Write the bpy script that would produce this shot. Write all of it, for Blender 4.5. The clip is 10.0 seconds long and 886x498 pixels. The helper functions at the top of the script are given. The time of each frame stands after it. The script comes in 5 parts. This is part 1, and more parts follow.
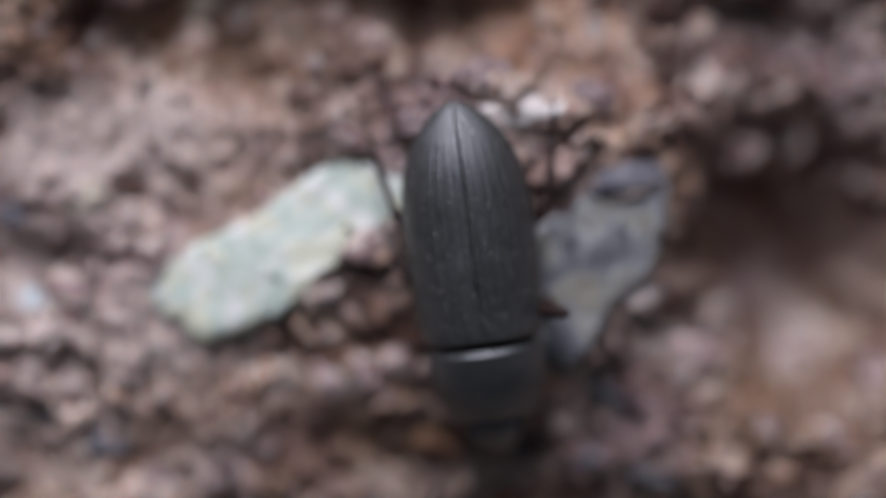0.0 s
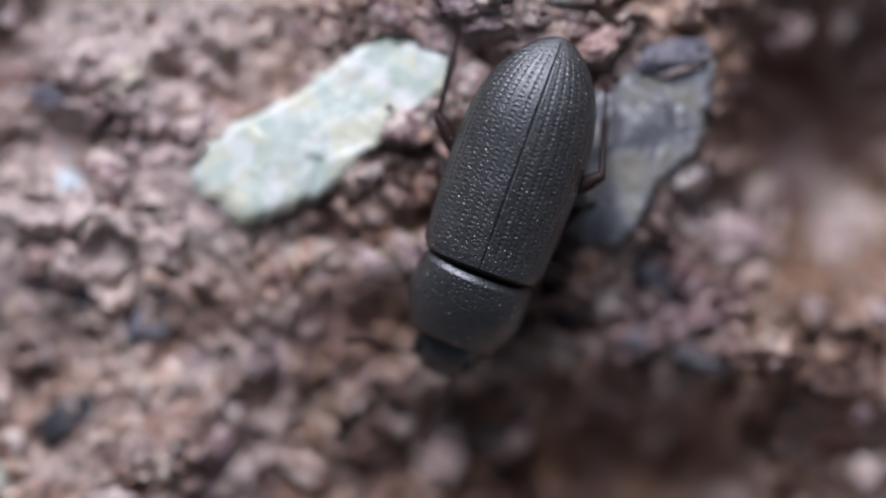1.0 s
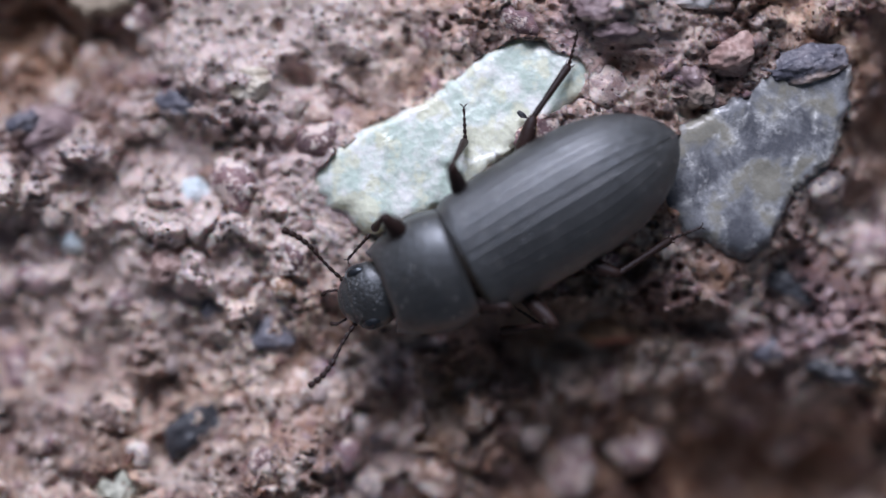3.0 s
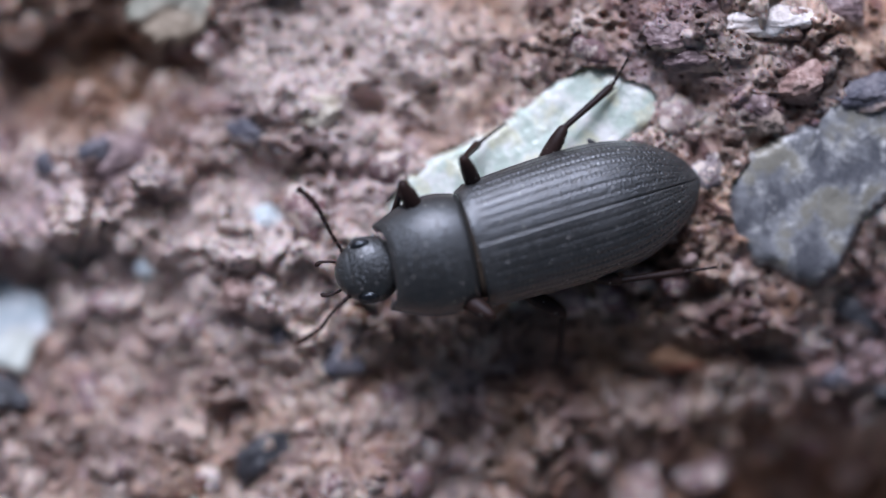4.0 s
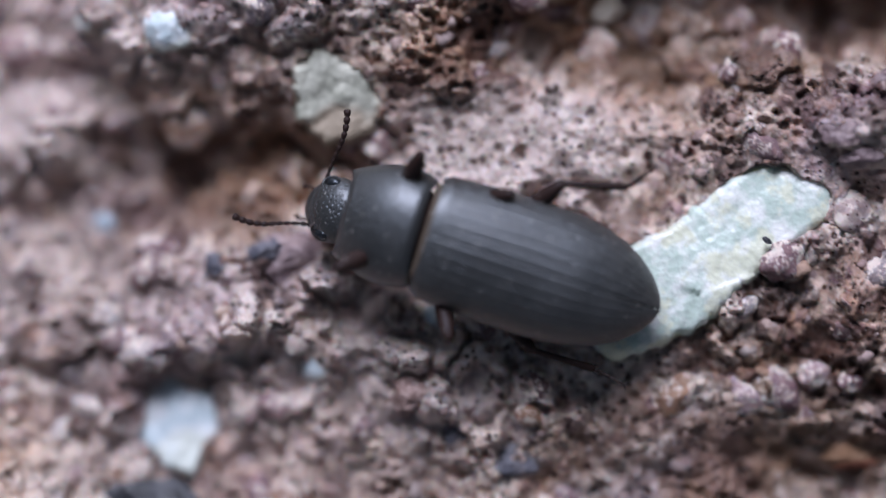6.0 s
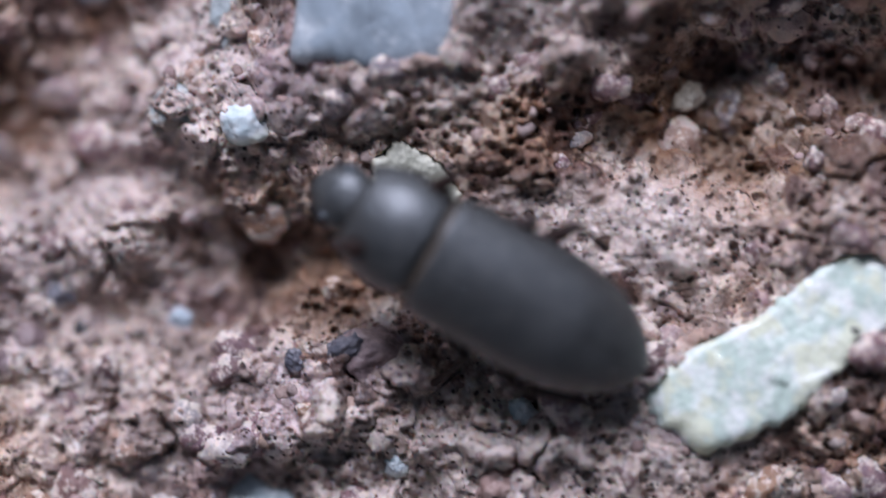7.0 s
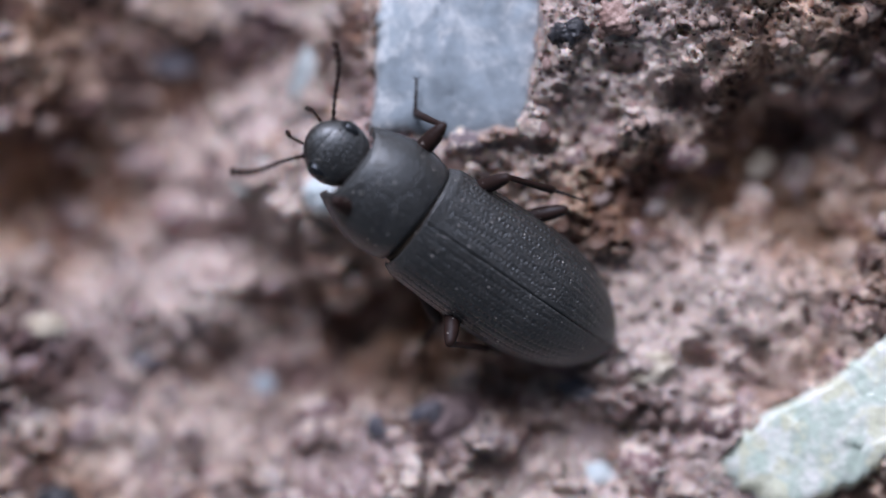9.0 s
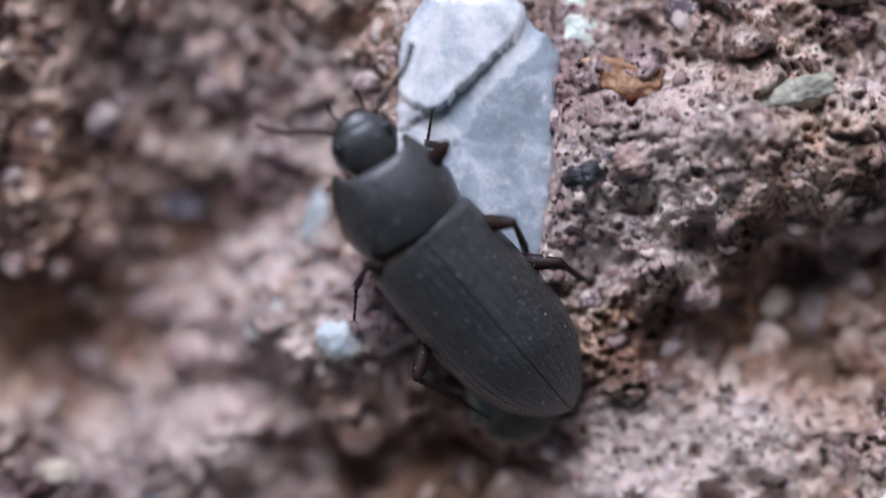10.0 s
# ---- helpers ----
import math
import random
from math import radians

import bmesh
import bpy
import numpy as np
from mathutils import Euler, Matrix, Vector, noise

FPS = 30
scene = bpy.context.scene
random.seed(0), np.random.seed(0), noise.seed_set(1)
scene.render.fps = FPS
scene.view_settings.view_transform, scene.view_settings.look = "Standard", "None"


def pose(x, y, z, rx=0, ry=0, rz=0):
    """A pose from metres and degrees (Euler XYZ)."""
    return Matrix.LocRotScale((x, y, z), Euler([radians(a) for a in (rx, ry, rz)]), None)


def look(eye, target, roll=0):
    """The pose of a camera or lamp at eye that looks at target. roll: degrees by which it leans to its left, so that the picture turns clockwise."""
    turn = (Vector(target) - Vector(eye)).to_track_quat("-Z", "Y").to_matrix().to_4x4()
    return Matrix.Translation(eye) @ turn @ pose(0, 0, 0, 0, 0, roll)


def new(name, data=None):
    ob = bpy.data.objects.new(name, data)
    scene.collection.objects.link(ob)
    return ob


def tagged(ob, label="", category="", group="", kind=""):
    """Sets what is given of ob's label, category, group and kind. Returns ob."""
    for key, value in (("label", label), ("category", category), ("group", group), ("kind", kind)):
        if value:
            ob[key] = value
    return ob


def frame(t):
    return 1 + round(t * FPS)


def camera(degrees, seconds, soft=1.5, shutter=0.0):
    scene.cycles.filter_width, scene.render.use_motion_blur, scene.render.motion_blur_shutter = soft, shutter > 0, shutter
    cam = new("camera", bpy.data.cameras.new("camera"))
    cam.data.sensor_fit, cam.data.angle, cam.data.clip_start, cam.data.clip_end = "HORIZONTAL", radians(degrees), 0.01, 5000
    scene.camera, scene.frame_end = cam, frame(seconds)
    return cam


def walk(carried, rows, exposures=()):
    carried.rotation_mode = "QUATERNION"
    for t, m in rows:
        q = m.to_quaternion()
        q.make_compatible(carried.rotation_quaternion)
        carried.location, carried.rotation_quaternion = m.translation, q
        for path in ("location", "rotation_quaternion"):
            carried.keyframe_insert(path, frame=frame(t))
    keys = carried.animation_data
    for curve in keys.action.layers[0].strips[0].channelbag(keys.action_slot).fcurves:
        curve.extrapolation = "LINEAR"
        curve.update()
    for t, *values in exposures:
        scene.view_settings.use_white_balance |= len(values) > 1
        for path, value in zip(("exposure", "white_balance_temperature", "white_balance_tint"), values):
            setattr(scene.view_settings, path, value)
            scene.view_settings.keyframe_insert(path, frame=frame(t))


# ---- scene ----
cam = camera(11.0, 10.0, soft=1.35, shutter=0.5)
# shallow depth of field of a close-up lens
cam.data.dof.use_dof = True
cam.data.dof.focus_distance = 0.1004
cam.data.dof.aperture_fstop = 15.0
cam.data.dof.aperture_blades = 0
walk(cam, [
    (0, pose(0.003136, 0.002729, 0.104200, 0, 0, 0.43)),
    (0.5, pose(0.002658, 0.000873, 0.103200, 0, 0, 0.36)),
    (1, pose(0.002196, 0.000031, 0.102900, 0, 0, 0.17)),
    (1.5, pose(0.001459, -0.000041, 0.102600, 0, 0, 0.09)),
    (2, pose(0.000727, -0.000055, 0.102115, 0, 0, 0.12)),
    (2.5, pose(0.000011, 0.000013, 0.101400, 0, 0, 0.15)),
    (2.7, pose(-0.000274, 0.000089, 0.101200, 0, 0, 0.18)),
    (3.8, pose(-0.001924, 0.000636, 0.101900, 0, 0, 0.28)),
    (4, pose(-0.002256, 0.000798, 0.101900, 0, 0, 0.25)),
    (4.5, pose(-0.003148, 0.001192, 0.102017, 0, 0, 0.09)),
    (5, pose(-0.004101, 0.001598, 0.102005, 0, 0, 0.00)),
    (5.5, pose(-0.005091, 0.002124, 0.102050, 0, 0, -0.12)),
    (6, pose(-0.006067, 0.002990, 0.101300, 0, 0, -0.24)),
    (6.2, pose(-0.006464, 0.003374, 0.101150, 0, 0, -0.28)),
    (7.3, pose(-0.008245, 0.005592, 0.099700, 0, 0, -1.10)),
    (7.5, pose(-0.008455, 0.005877, 0.100250, 0, 0, -1.17)),
    (8, pose(-0.008862, 0.006285, 0.101250, 0, 0, -1.24)),
    (8.5, pose(-0.009292, 0.006416, 0.101850, 0, 0, -1.30)),
    (9, pose(-0.009560, 0.006590, 0.102050, 0, 0, -1.38)),
    (9.5, pose(-0.009719, 0.008011, 0.101800, 0, 0, -1.60)),
    (10, pose(-0.009780, 0.009767, 0.101500, 0, 0, -1.90))],
    exposures=[(0, -0.50, 6900, 10), (0.5, -0.36, 6850, 10), (1, -0.19, 6650, 10), (2, -0.15, 6450, 10), (2.5, -0.21, 6450, 10), (4, -0.19, 6300, 10),
               (5, -0.22, 6250, 10), (6, -0.22, 6250, 10), (7.5, -0.24, 6400, 10), (9, -0.23, 6500, 10), (10, -0.24, 6500, 10)])

# ---- light: soft bright sky, strongest from the far (+y) side ----
world = bpy.data.worlds.new("sky")
scene.world = world
world.use_nodes = True
wn, wl = world.node_tree.nodes, world.node_tree.links
sky = wn.new("ShaderNodeTexSky")
sky.sky_type = "NISHITA"
sky.sun_disc = False
sky.sun_elevation, sky.sun_rotation = radians(35), radians(-9)
wn["Background"].inputs["Strength"].default_value = 0.03
# thin cloud takes most of the blue out of the sky
haze = wn.new("ShaderNodeHueSaturation")
haze.inputs["Saturation"].default_value = 0.75
wl.new(sky.outputs["Color"], haze.inputs["Color"])
wl.new(haze.outputs["Color"], wn["Background"].inputs["Color"])
sun = new("sun", bpy.data.lights.new("sun", "SUN"))
sun.data.energy, sun.data.angle, sun.data.color = 5.3, radians(32), (0.82, 0.83, 1.0)
sun.matrix_world = look((-0.008, 0.05, 0.042), (0, 0, 0))


# ---- materials ----
def material(name, rough=0.7, metal=0.0):
    m = bpy.data.materials.new(name)
    m.use_nodes = True
    b = m.node_tree.nodes["Principled BSDF"]
    b.inputs["Roughness"].default_value, b.inputs["Metallic"].default_value = rough, metal
    return m, m.node_tree.nodes, m.node_tree.links, b


def noise_node(n, l, scale, detail=4.0, coords=None, rough=0.6):
    t = n.new("ShaderNodeTexNoise")
    t.inputs["Scale"].default_value, t.inputs["Detail"].default_value = scale, detail
    t.inputs["Roughness"].default_value = rough
    if coords:
        l.new(coords, t.inputs["Vector"])
    return t


def ramp_node(n, l, source, stops, mode="LINEAR"):
    r = n.new("ShaderNodeValToRGB")
    r.color_ramp.interpolation = mode
    e = r.color_ramp.elements
    while len(e) < len(stops):
        e.new(0.5)
    for k, (at_, c) in enumerate(stops):
        e[k].position, e[k].color = at_, (*c, 1) if len(c) == 3 else c
    l.new(source, r.inputs["Fac"])
    return r


def mix_node(n, l, fac, a, b, mode="MIX"):
    m = n.new("ShaderNodeMix")
    m.data_type, m.blend_type = "RGBA", mode
    for key, v in ((0, fac), (6, a), (7, b)):
        if hasattr(v, "is_linked"):
            l.new(v, m.inputs[key])
        else:
            m.inputs[key].default_value = v if key == 0 else (*v, 1)
    return m.outputs[2]


def bump_node(n, l, height, depth, bsdf, strength=1.0):
    b = n.new("ShaderNodeBump")
    b.inputs["Distance"].default_value, b.inputs["Strength"].default_value = depth, strength
    l.new(height, b.inputs["Height"])
    l.new(b.outputs["Normal"], bsdf.inputs["Normal"])
    return b


GRAIN_STOPS = [(0.0, (0.12, 0.07, 0.075)), (0.14, (0.34, 0.215, 0.215)), (0.28, (0.20, 0.115, 0.14)), (0.40, (0.56, 0.41, 0.36)), (0.50, (0.42, 0.25, 0.16)),
               (0.60, (0.25, 0.145, 0.13)), (0.70, (0.38, 0.25, 0.28)), (0.82, (0.72, 0.60, 0.53)), (0.91, (0.15, 0.115, 0.145)), (1.0, (0.78, 0.70, 0.65))]


def attribute(n, name):
    a = n.new("ShaderNodeAttribute")
    a.attribute_name = name
    return a.outputs["Fac"]


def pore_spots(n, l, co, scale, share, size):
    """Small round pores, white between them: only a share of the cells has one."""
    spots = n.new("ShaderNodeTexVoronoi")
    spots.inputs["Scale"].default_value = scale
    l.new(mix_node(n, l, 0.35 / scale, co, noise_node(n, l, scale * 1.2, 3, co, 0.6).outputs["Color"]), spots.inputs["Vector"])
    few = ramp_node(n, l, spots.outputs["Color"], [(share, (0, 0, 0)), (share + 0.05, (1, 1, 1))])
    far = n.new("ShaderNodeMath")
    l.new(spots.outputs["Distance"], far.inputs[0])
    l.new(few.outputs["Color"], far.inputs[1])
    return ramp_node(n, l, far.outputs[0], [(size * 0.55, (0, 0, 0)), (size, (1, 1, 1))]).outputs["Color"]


def make_rock():
    """Mauve and brown grains that show through windows in a cream-pink crust, with pores."""
    m, n, l, b = material("weathered_rock", 0.7)
    co = n.new("ShaderNodeTexCoord").outputs["Object"]
    grains = ramp_node(n, l, attribute(n, "tone"), GRAIN_STOPS)
    paste = ramp_node(n, l, noise_node(n, l, 520, 5, co, 0.65).outputs["Fac"], [(0.30, (0.30, 0.175, 0.10)), (0.41, (0.50, 0.345, 0.275)), (0.51, (0.64, 0.49, 0.425)), (0.61, (0.78, 0.66, 0.58)), (0.72, (0.48, 0.37, 0.40))])
    c = mix_node(n, l, attribute(n, "cement"), grains.outputs["Color"], paste.outputs["Color"])
    # the crust: ragged sheets at two sizes
    sheets = noise_node(n, l, 900, 9, co, 0.74)
    crust = ramp_node(n, l, sheets.outputs["Fac"], [(0.50, (0, 0, 0)), (0.535, (0.88,) * 3)]).outputs["Color"]
    crust_tone = ramp_node(n, l, noise_node(n, l, 2600, 5, co, 0.7).outputs["Fac"], [(0.35, (0.60, 0.46, 0.40)), (0.5, (0.78, 0.65, 0.57)), (0.66, (0.90, 0.82, 0.76))])
    c = mix_node(n, l, crust, c, crust_tone.outputs["Color"])
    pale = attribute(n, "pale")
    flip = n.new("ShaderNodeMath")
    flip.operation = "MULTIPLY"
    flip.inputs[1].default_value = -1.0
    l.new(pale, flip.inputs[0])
    # brown for negative pale: earthy rock, and shade of hollows put into the colour
    earth_shade = ramp_node(n, l, flip.outputs[0], [(0.0, (0, 0, 0)), (0.9, (0.72,) * 3)])
    c = mix_node(n, l, earth_shade.outputs["Color"], c, (0.27, 0.165, 0.095))
    blotch = attribute(n, "blotch")
    darker = ramp_node(n, l, blotch, [(0.12, (0.8,) * 3), (0.42, (0, 0, 0))])
    c = mix_node(n, l, darker.outputs["Color"], c, (0.115, 0.062, 0.058))
    lighter = ramp_node(n, l, blotch, [(0.60, (0, 0, 0)), (0.88, (0.8,) * 3)])
    c = mix_node(n, l, lighter.outputs["Color"], c, (0.88, 0.78, 0.71))
    tint = ramp_node(n, l, noise_node(n, l, 190, 4, co, 0.6).outputs["Fac"], [(0.34, (0.74, 0.50, 0.32)), (0.46, (0.90, 0.80, 0.72)), (0.54, (0.94, 0.91, 0.90)), (0.66, (0.60, 0.49, 0.60))])
    c = mix_node(n, l, 0.8, c, tint.outputs["Color"], "MULTIPLY")
    chalk = ramp_node(n, l, pale, [(0.0, (0, 0, 0)), (0.9, (0.75,) * 3)])
    c = mix_node(n, l, chalk.outputs["Color"], c, (0.82, 0.69, 0.63))
    fine = noise_node(n, l, 5200, 5, co, 0.65)
    fr = ramp_node(n, l, fine.outputs["Fac"], [(0.3, (0.66, 0.58, 0.54)), (0.5, (1, 1, 1)), (0.72, (1.2, 1.2, 1.2))])
    c = mix_node(n, l, 0.8, c, fr.outputs["Color"], "MULTIPLY")
    # pores in two sizes, the shade inside them darkened into the colour
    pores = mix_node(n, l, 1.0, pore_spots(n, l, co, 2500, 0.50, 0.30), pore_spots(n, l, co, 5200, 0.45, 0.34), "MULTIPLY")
    pore_shade = ramp_node(n, l, pores, [(0.0, (0.10, 0.055, 0.05)), (1.0, (1, 1, 1))])
    c = mix_node(n, l, 0.85, c, pore_shade.outputs["Color"], "MULTIPLY")
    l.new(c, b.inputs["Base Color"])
    l.new(ramp_node(n, l, fine.outputs["Fac"], [(0.38, (0.75,) * 3), (0.62, (0.18,) * 3)]).outputs["Color"], b.inputs["Roughness"])
    b.inputs["Subsurface Weight"].default_value = 0.25
    b.inputs["Subsurface Radius"].default_value = (1.0, 0.5, 0.28)
    b.inputs["Subsurface Scale"].default_value = 0.00018
    height = fine.outputs["Fac"]
    for source, k in ((pores, 1.1), (crust, 0.55)):
        add = n.new("ShaderNodeMath")
        add.operation = "MULTIPLY_ADD"
        l.new(source, add.inputs[0])
        add.inputs[1].default_value = k
        l.new(height, add.inputs[2])
        height = add.outputs[0]
    bump_node(n, l, height, 0.00011, b, 1.0)
    return m


def make_grain():
    m, n, l, b = material("rock_grain", 0.5)
    co = n.new("ShaderNodeTexCoord").outputs["Object"]
    rnd = n.new("ShaderNodeObjectInfo").outputs["Random"]
    c = ramp_node(n, l, rnd, GRAIN_STOPS).outputs["Color"]
    # a grain's own space is one grain wide
    cloud = ramp_node(n, l, noise_node(n, l, 1.6, 5, co, 0.65).outputs["Fac"], [(0.34, (0.62, 0.52, 0.52)), (0.5, (1, 1, 1)), (0.66, (1.35, 1.25, 1.15))])
    c = mix_node(n, l, 0.9, c, cloud.outputs["Color"], "MULTIPLY")
    lace = ramp_node(n, l, noise_node(n, l, 1.3, 9, co, 0.76).outputs["Fac"], [(0.50, (0, 0, 0)), (0.54, (0.88,) * 3)])
    c = mix_node(n, l, lace.outputs["Color"], c, (0.84, 0.72, 0.64))
    l.new(c, b.inputs["Base Color"])
    b.inputs["Subsurface Weight"].default_value = 0.3
    b.inputs["Subsurface Radius"].default_value = (1.0, 0.5, 0.3)
    b.inputs["Subsurface Scale"].default_value = 0.0002
    fine = noise_node(n, l, 9, 4, co, 0.65)
    # small pits, drawn only by painting their shade into the grain colour
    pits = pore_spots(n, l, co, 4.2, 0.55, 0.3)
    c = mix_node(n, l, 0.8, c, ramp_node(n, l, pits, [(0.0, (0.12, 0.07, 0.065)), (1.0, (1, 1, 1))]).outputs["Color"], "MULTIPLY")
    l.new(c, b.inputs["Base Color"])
    l.new(ramp_node(n, l, fine.outputs["Fac"], [(0.38, (0.7,) * 3), (0.64, (0.25,) * 3)]).outputs["Color"], b.inputs["Roughness"])
    bump_node(n, l, fine.outputs["Fac"], 0.00004, b)
    return m


def make_crumb():
    m, n, l, b = material("rock_crumbs", 0.65)
    co = n.new("ShaderNodeTexCoord").outputs["Object"]
    rnd = n.new("ShaderNodeNewGeometry").outputs["Random Per Island"]
    c = ramp_node(n, l, rnd, GRAIN_STOPS).outputs["Color"]
    c = mix_node(n, l, 0.5, c, (0.38, 0.28, 0.235))
    fine = noise_node(n, l, 5200, 5, co, 0.7)
    fr = ramp_node(n, l, fine.outputs["Fac"], [(0.3, (0.55, 0.5, 0.48)), (0.5, (1, 1, 1)), (0.72, (1.4, 1.35, 1.3))])
    l.new(mix_node(n, l, 0.9, c, fr.outputs["Color"], "MULTIPLY"), b.inputs["Base Color"])
    bump_node(n, l, fine.outputs["Fac"], 0.00006, b)
    return m


def make_stone(name, dark, light, vein, rough=0.4, sheer=0.0, stain=None, scale=1100, skin=0.000025, stain_size=0.45, veins=0.3, sparkle=0.8, dents=0.0, parting=None):
    """A pebble: two tones in clouds, sugary crystal specks, thin veins."""
    m, n, l, b = material(name, rough)
    co = n.new("ShaderNodeTexCoord").outputs["Object"]
    cloud = noise_node(n, l, scale, 5, co, 0.65)
    c = ramp_node(n, l, cloud.outputs["Fac"], [(0.43, dark), (0.57, light)]).outputs["Color"]
    if parting:
        # a clearer half beyond a jagged parting plane: direction, distance, colour
        way = n.new("ShaderNodeVectorMath")
        way.operation = "DOT_PRODUCT"
        way.inputs[1].default_value = parting[0]
        l.new(mix_node(n, l, 0.0012, co, noise_node(n, l, 900, 4, co, 0.6).outputs["Color"]), way.inputs[0])
        split = n.new("ShaderNodeMath")
        split.operation = "MULTIPLY_ADD"
        split.inputs[1].default_value, split.inputs[2].default_value = 3000.0, -3000.0 * parting[1]
        l.new(way.outputs["Value"], split.inputs[0])
        half = ramp_node(n, l, split.outputs[0], [(0.0, (0, 0, 0)), (0.35, (1, 1, 1))])
        clear = ramp_node(n, l, cloud.outputs["Fac"], [(0.38, tuple(x * 0.75 for x in parting[2])), (0.62, tuple(x * 1.25 for x in parting[2]))])
        c = mix_node(n, l, half.outputs["Color"], c, clear.outputs["Color"])
    v = n.new("ShaderNodeTexVoronoi")
    v.feature = "DISTANCE_TO_EDGE"
    v.inputs["Scale"].default_value = scale * 1.1
    warp = noise_node(n, l, scale * 2, 3, co)
    l.new(mix_node(n, l, 0.003, co, warp.outputs["Color"]), v.inputs["Vector"])
    vf = ramp_node(n, l, v.outputs["Distance"], [(0.0, (veins,) * 3), (0.03, (veins * 0.55,) * 3), (0.22, (0, 0, 0))])
    wisp = ramp_node(n, l, noise_node(n, l, scale * 1.3, 5, co, 0.7).outputs["Fac"], [(0.46, (0, 0, 0)), (0.60, (1, 1, 1))])
    c = mix_node(n, l, mix_node(n, l, 1.0, vf.outputs["Color"], wisp.outputs["Color"], "MULTIPLY"), c, vein)
    if stain:
        sf = ramp_node(n, l, noise_node(n, l, scale * stain_size, 4, co).outputs["Fac"], [(0.50, (0, 0, 0)), (0.58, (0.9,) * 3)])
        c = mix_node(n, l, sf.outputs["Color"], c, stain)
    fine = noise_node(n, l, 7000, 4, co, 0.7)
    fr = ramp_node(n, l, fine.outputs["Fac"], [(0.3, (0.72, 0.72, 0.72)), (0.5, (1, 1, 1)), (0.7, (1.15, 1.15, 1.15))])
    c = mix_node(n, l, sparkle, c, fr.outputs["Color"], "MULTIPLY")
    l.new(c, b.inputs["Base Color"])
    l.new(ramp_node(n, l, fine.outputs["Fac"], [(0.35, (min(1, rough + 0.25),) * 3), (0.65, (max(0.1, rough - 0.2),) * 3)]).outputs["Color"], b.inputs["Roughness"])
    if sheer:
        b.inputs["Subsurface Weight"].default_value = sheer
        b.inputs["Subsurface Radius"].default_value = (1.0, 0.95, 0.9)
        b.inputs["Subsurface Scale"].default_value = 0.0003
    sugar = n.new("ShaderNodeTexVoronoi")
    sugar.inputs["Scale"].default_value = 6500
    l.new(co, sugar.inputs["Vector"])
    total = n.new("ShaderNodeMath")
    l.new(fine.outputs["Fac"], total.inputs[0])
    l.new(sugar.outputs["Distance"], total.inputs[1])
    if dents:
        dent = n.new("ShaderNodeMath")
        dent.operation = "MULTIPLY_ADD"
        dent.inputs[1].default_value = dents
        l.new(noise_node(n, l, 1900, 3, co, 0.5).outputs["Fac"], dent.inputs[0])
        l.new(total.outputs[0], dent.inputs[2])
        total = dent
    bump_node(n, l, total.outputs[0], skin, b)
    return m


def make_cuticle(name, colour, rough, pit_scale, pit_depth, coat=0.0, spec=0.75, worn=0.0):
    """Dark insect shell: fine punctures, wrinkled and dusty where worn."""
    m, n, l, b = material(name, rough)
    co = n.new("ShaderNodeTexCoord").outputs["Object"]
    cloud = noise_node(n, l, 900, 5, co, 0.65)
    c = ramp_node(n, l, cloud.outputs["Fac"], [(0.3, tuple(x * 0.7 for x in colour)), (0.7, tuple(x * 1.4 for x in colour))]).outputs["Color"]
    wrinkle = noise_node(n, l, 9000, 5, co, 0.7)
    if worn:
        film = ramp_node(n, l, wrinkle.outputs["Fac"], [(0.48, (0, 0, 0)), (0.72, (worn,) * 3)])
        c = mix_node(n, l, film.outputs["Color"], c, (0.20, 0.185, 0.17))
    d = n.new("ShaderNodeTexVoronoi")
    d.inputs["Scale"].default_value = 4200
    l.new(co, d.inputs["Vector"])
    some = ramp_node(n, l, d.outputs["Color"], [(0.30, (0, 0, 0)), (0.34, (1, 1, 1))])
    dust = ramp_node(n, l, d.outputs["Distance"], [(0.075, (0.75,) * 3), (0.11, (0, 0, 0))])
    lone = mix_node(n, l, 1.0, dust.outputs["Color"], some.outputs["Color"], "MULTIPLY")
    l.new(mix_node(n, l, lone, c, (0.50, 0.47, 0.44)), b.inputs["Base Color"])
    b.inputs["Coat Weight"].default_value, b.inputs["Coat Roughness"].default_value = coat, 0.34
    l.new(ramp_node(n, l, cloud.outputs["Fac"], [(0.3, (rough - 0.08,) * 3), (0.7, (rough + 0.12,) * 3)]).outputs["Color"], b.inputs["Roughness"])
    v = n.new("ShaderNodeTexVoronoi")
    v.inputs["Scale"].default_value = pit_scale
    l.new(co, v.inputs["Vector"])
    p = ramp_node(n, l, v.outputs["Distance"], [(0.12, (0, 0, 0)), (0.45, (1, 1, 1))])
    total = n.new("ShaderNodeMath")
    total.operation = "MULTIPLY_ADD"
    total.inputs[1].default_value = 0.4 + 4.5 * worn
    l.new(wrinkle.outputs["Fac"], total.inputs[0])
    l.new(p.outputs["Color"], total.inputs[2])
    bump_node(n, l, total.outputs[0], pit_depth, b, 0.9)
    b.inputs["Specular IOR Level"].default_value = spec
    b.inputs["Specular Tint"].default_value = (0.80, 0.90, 1.0, 1)
    return m


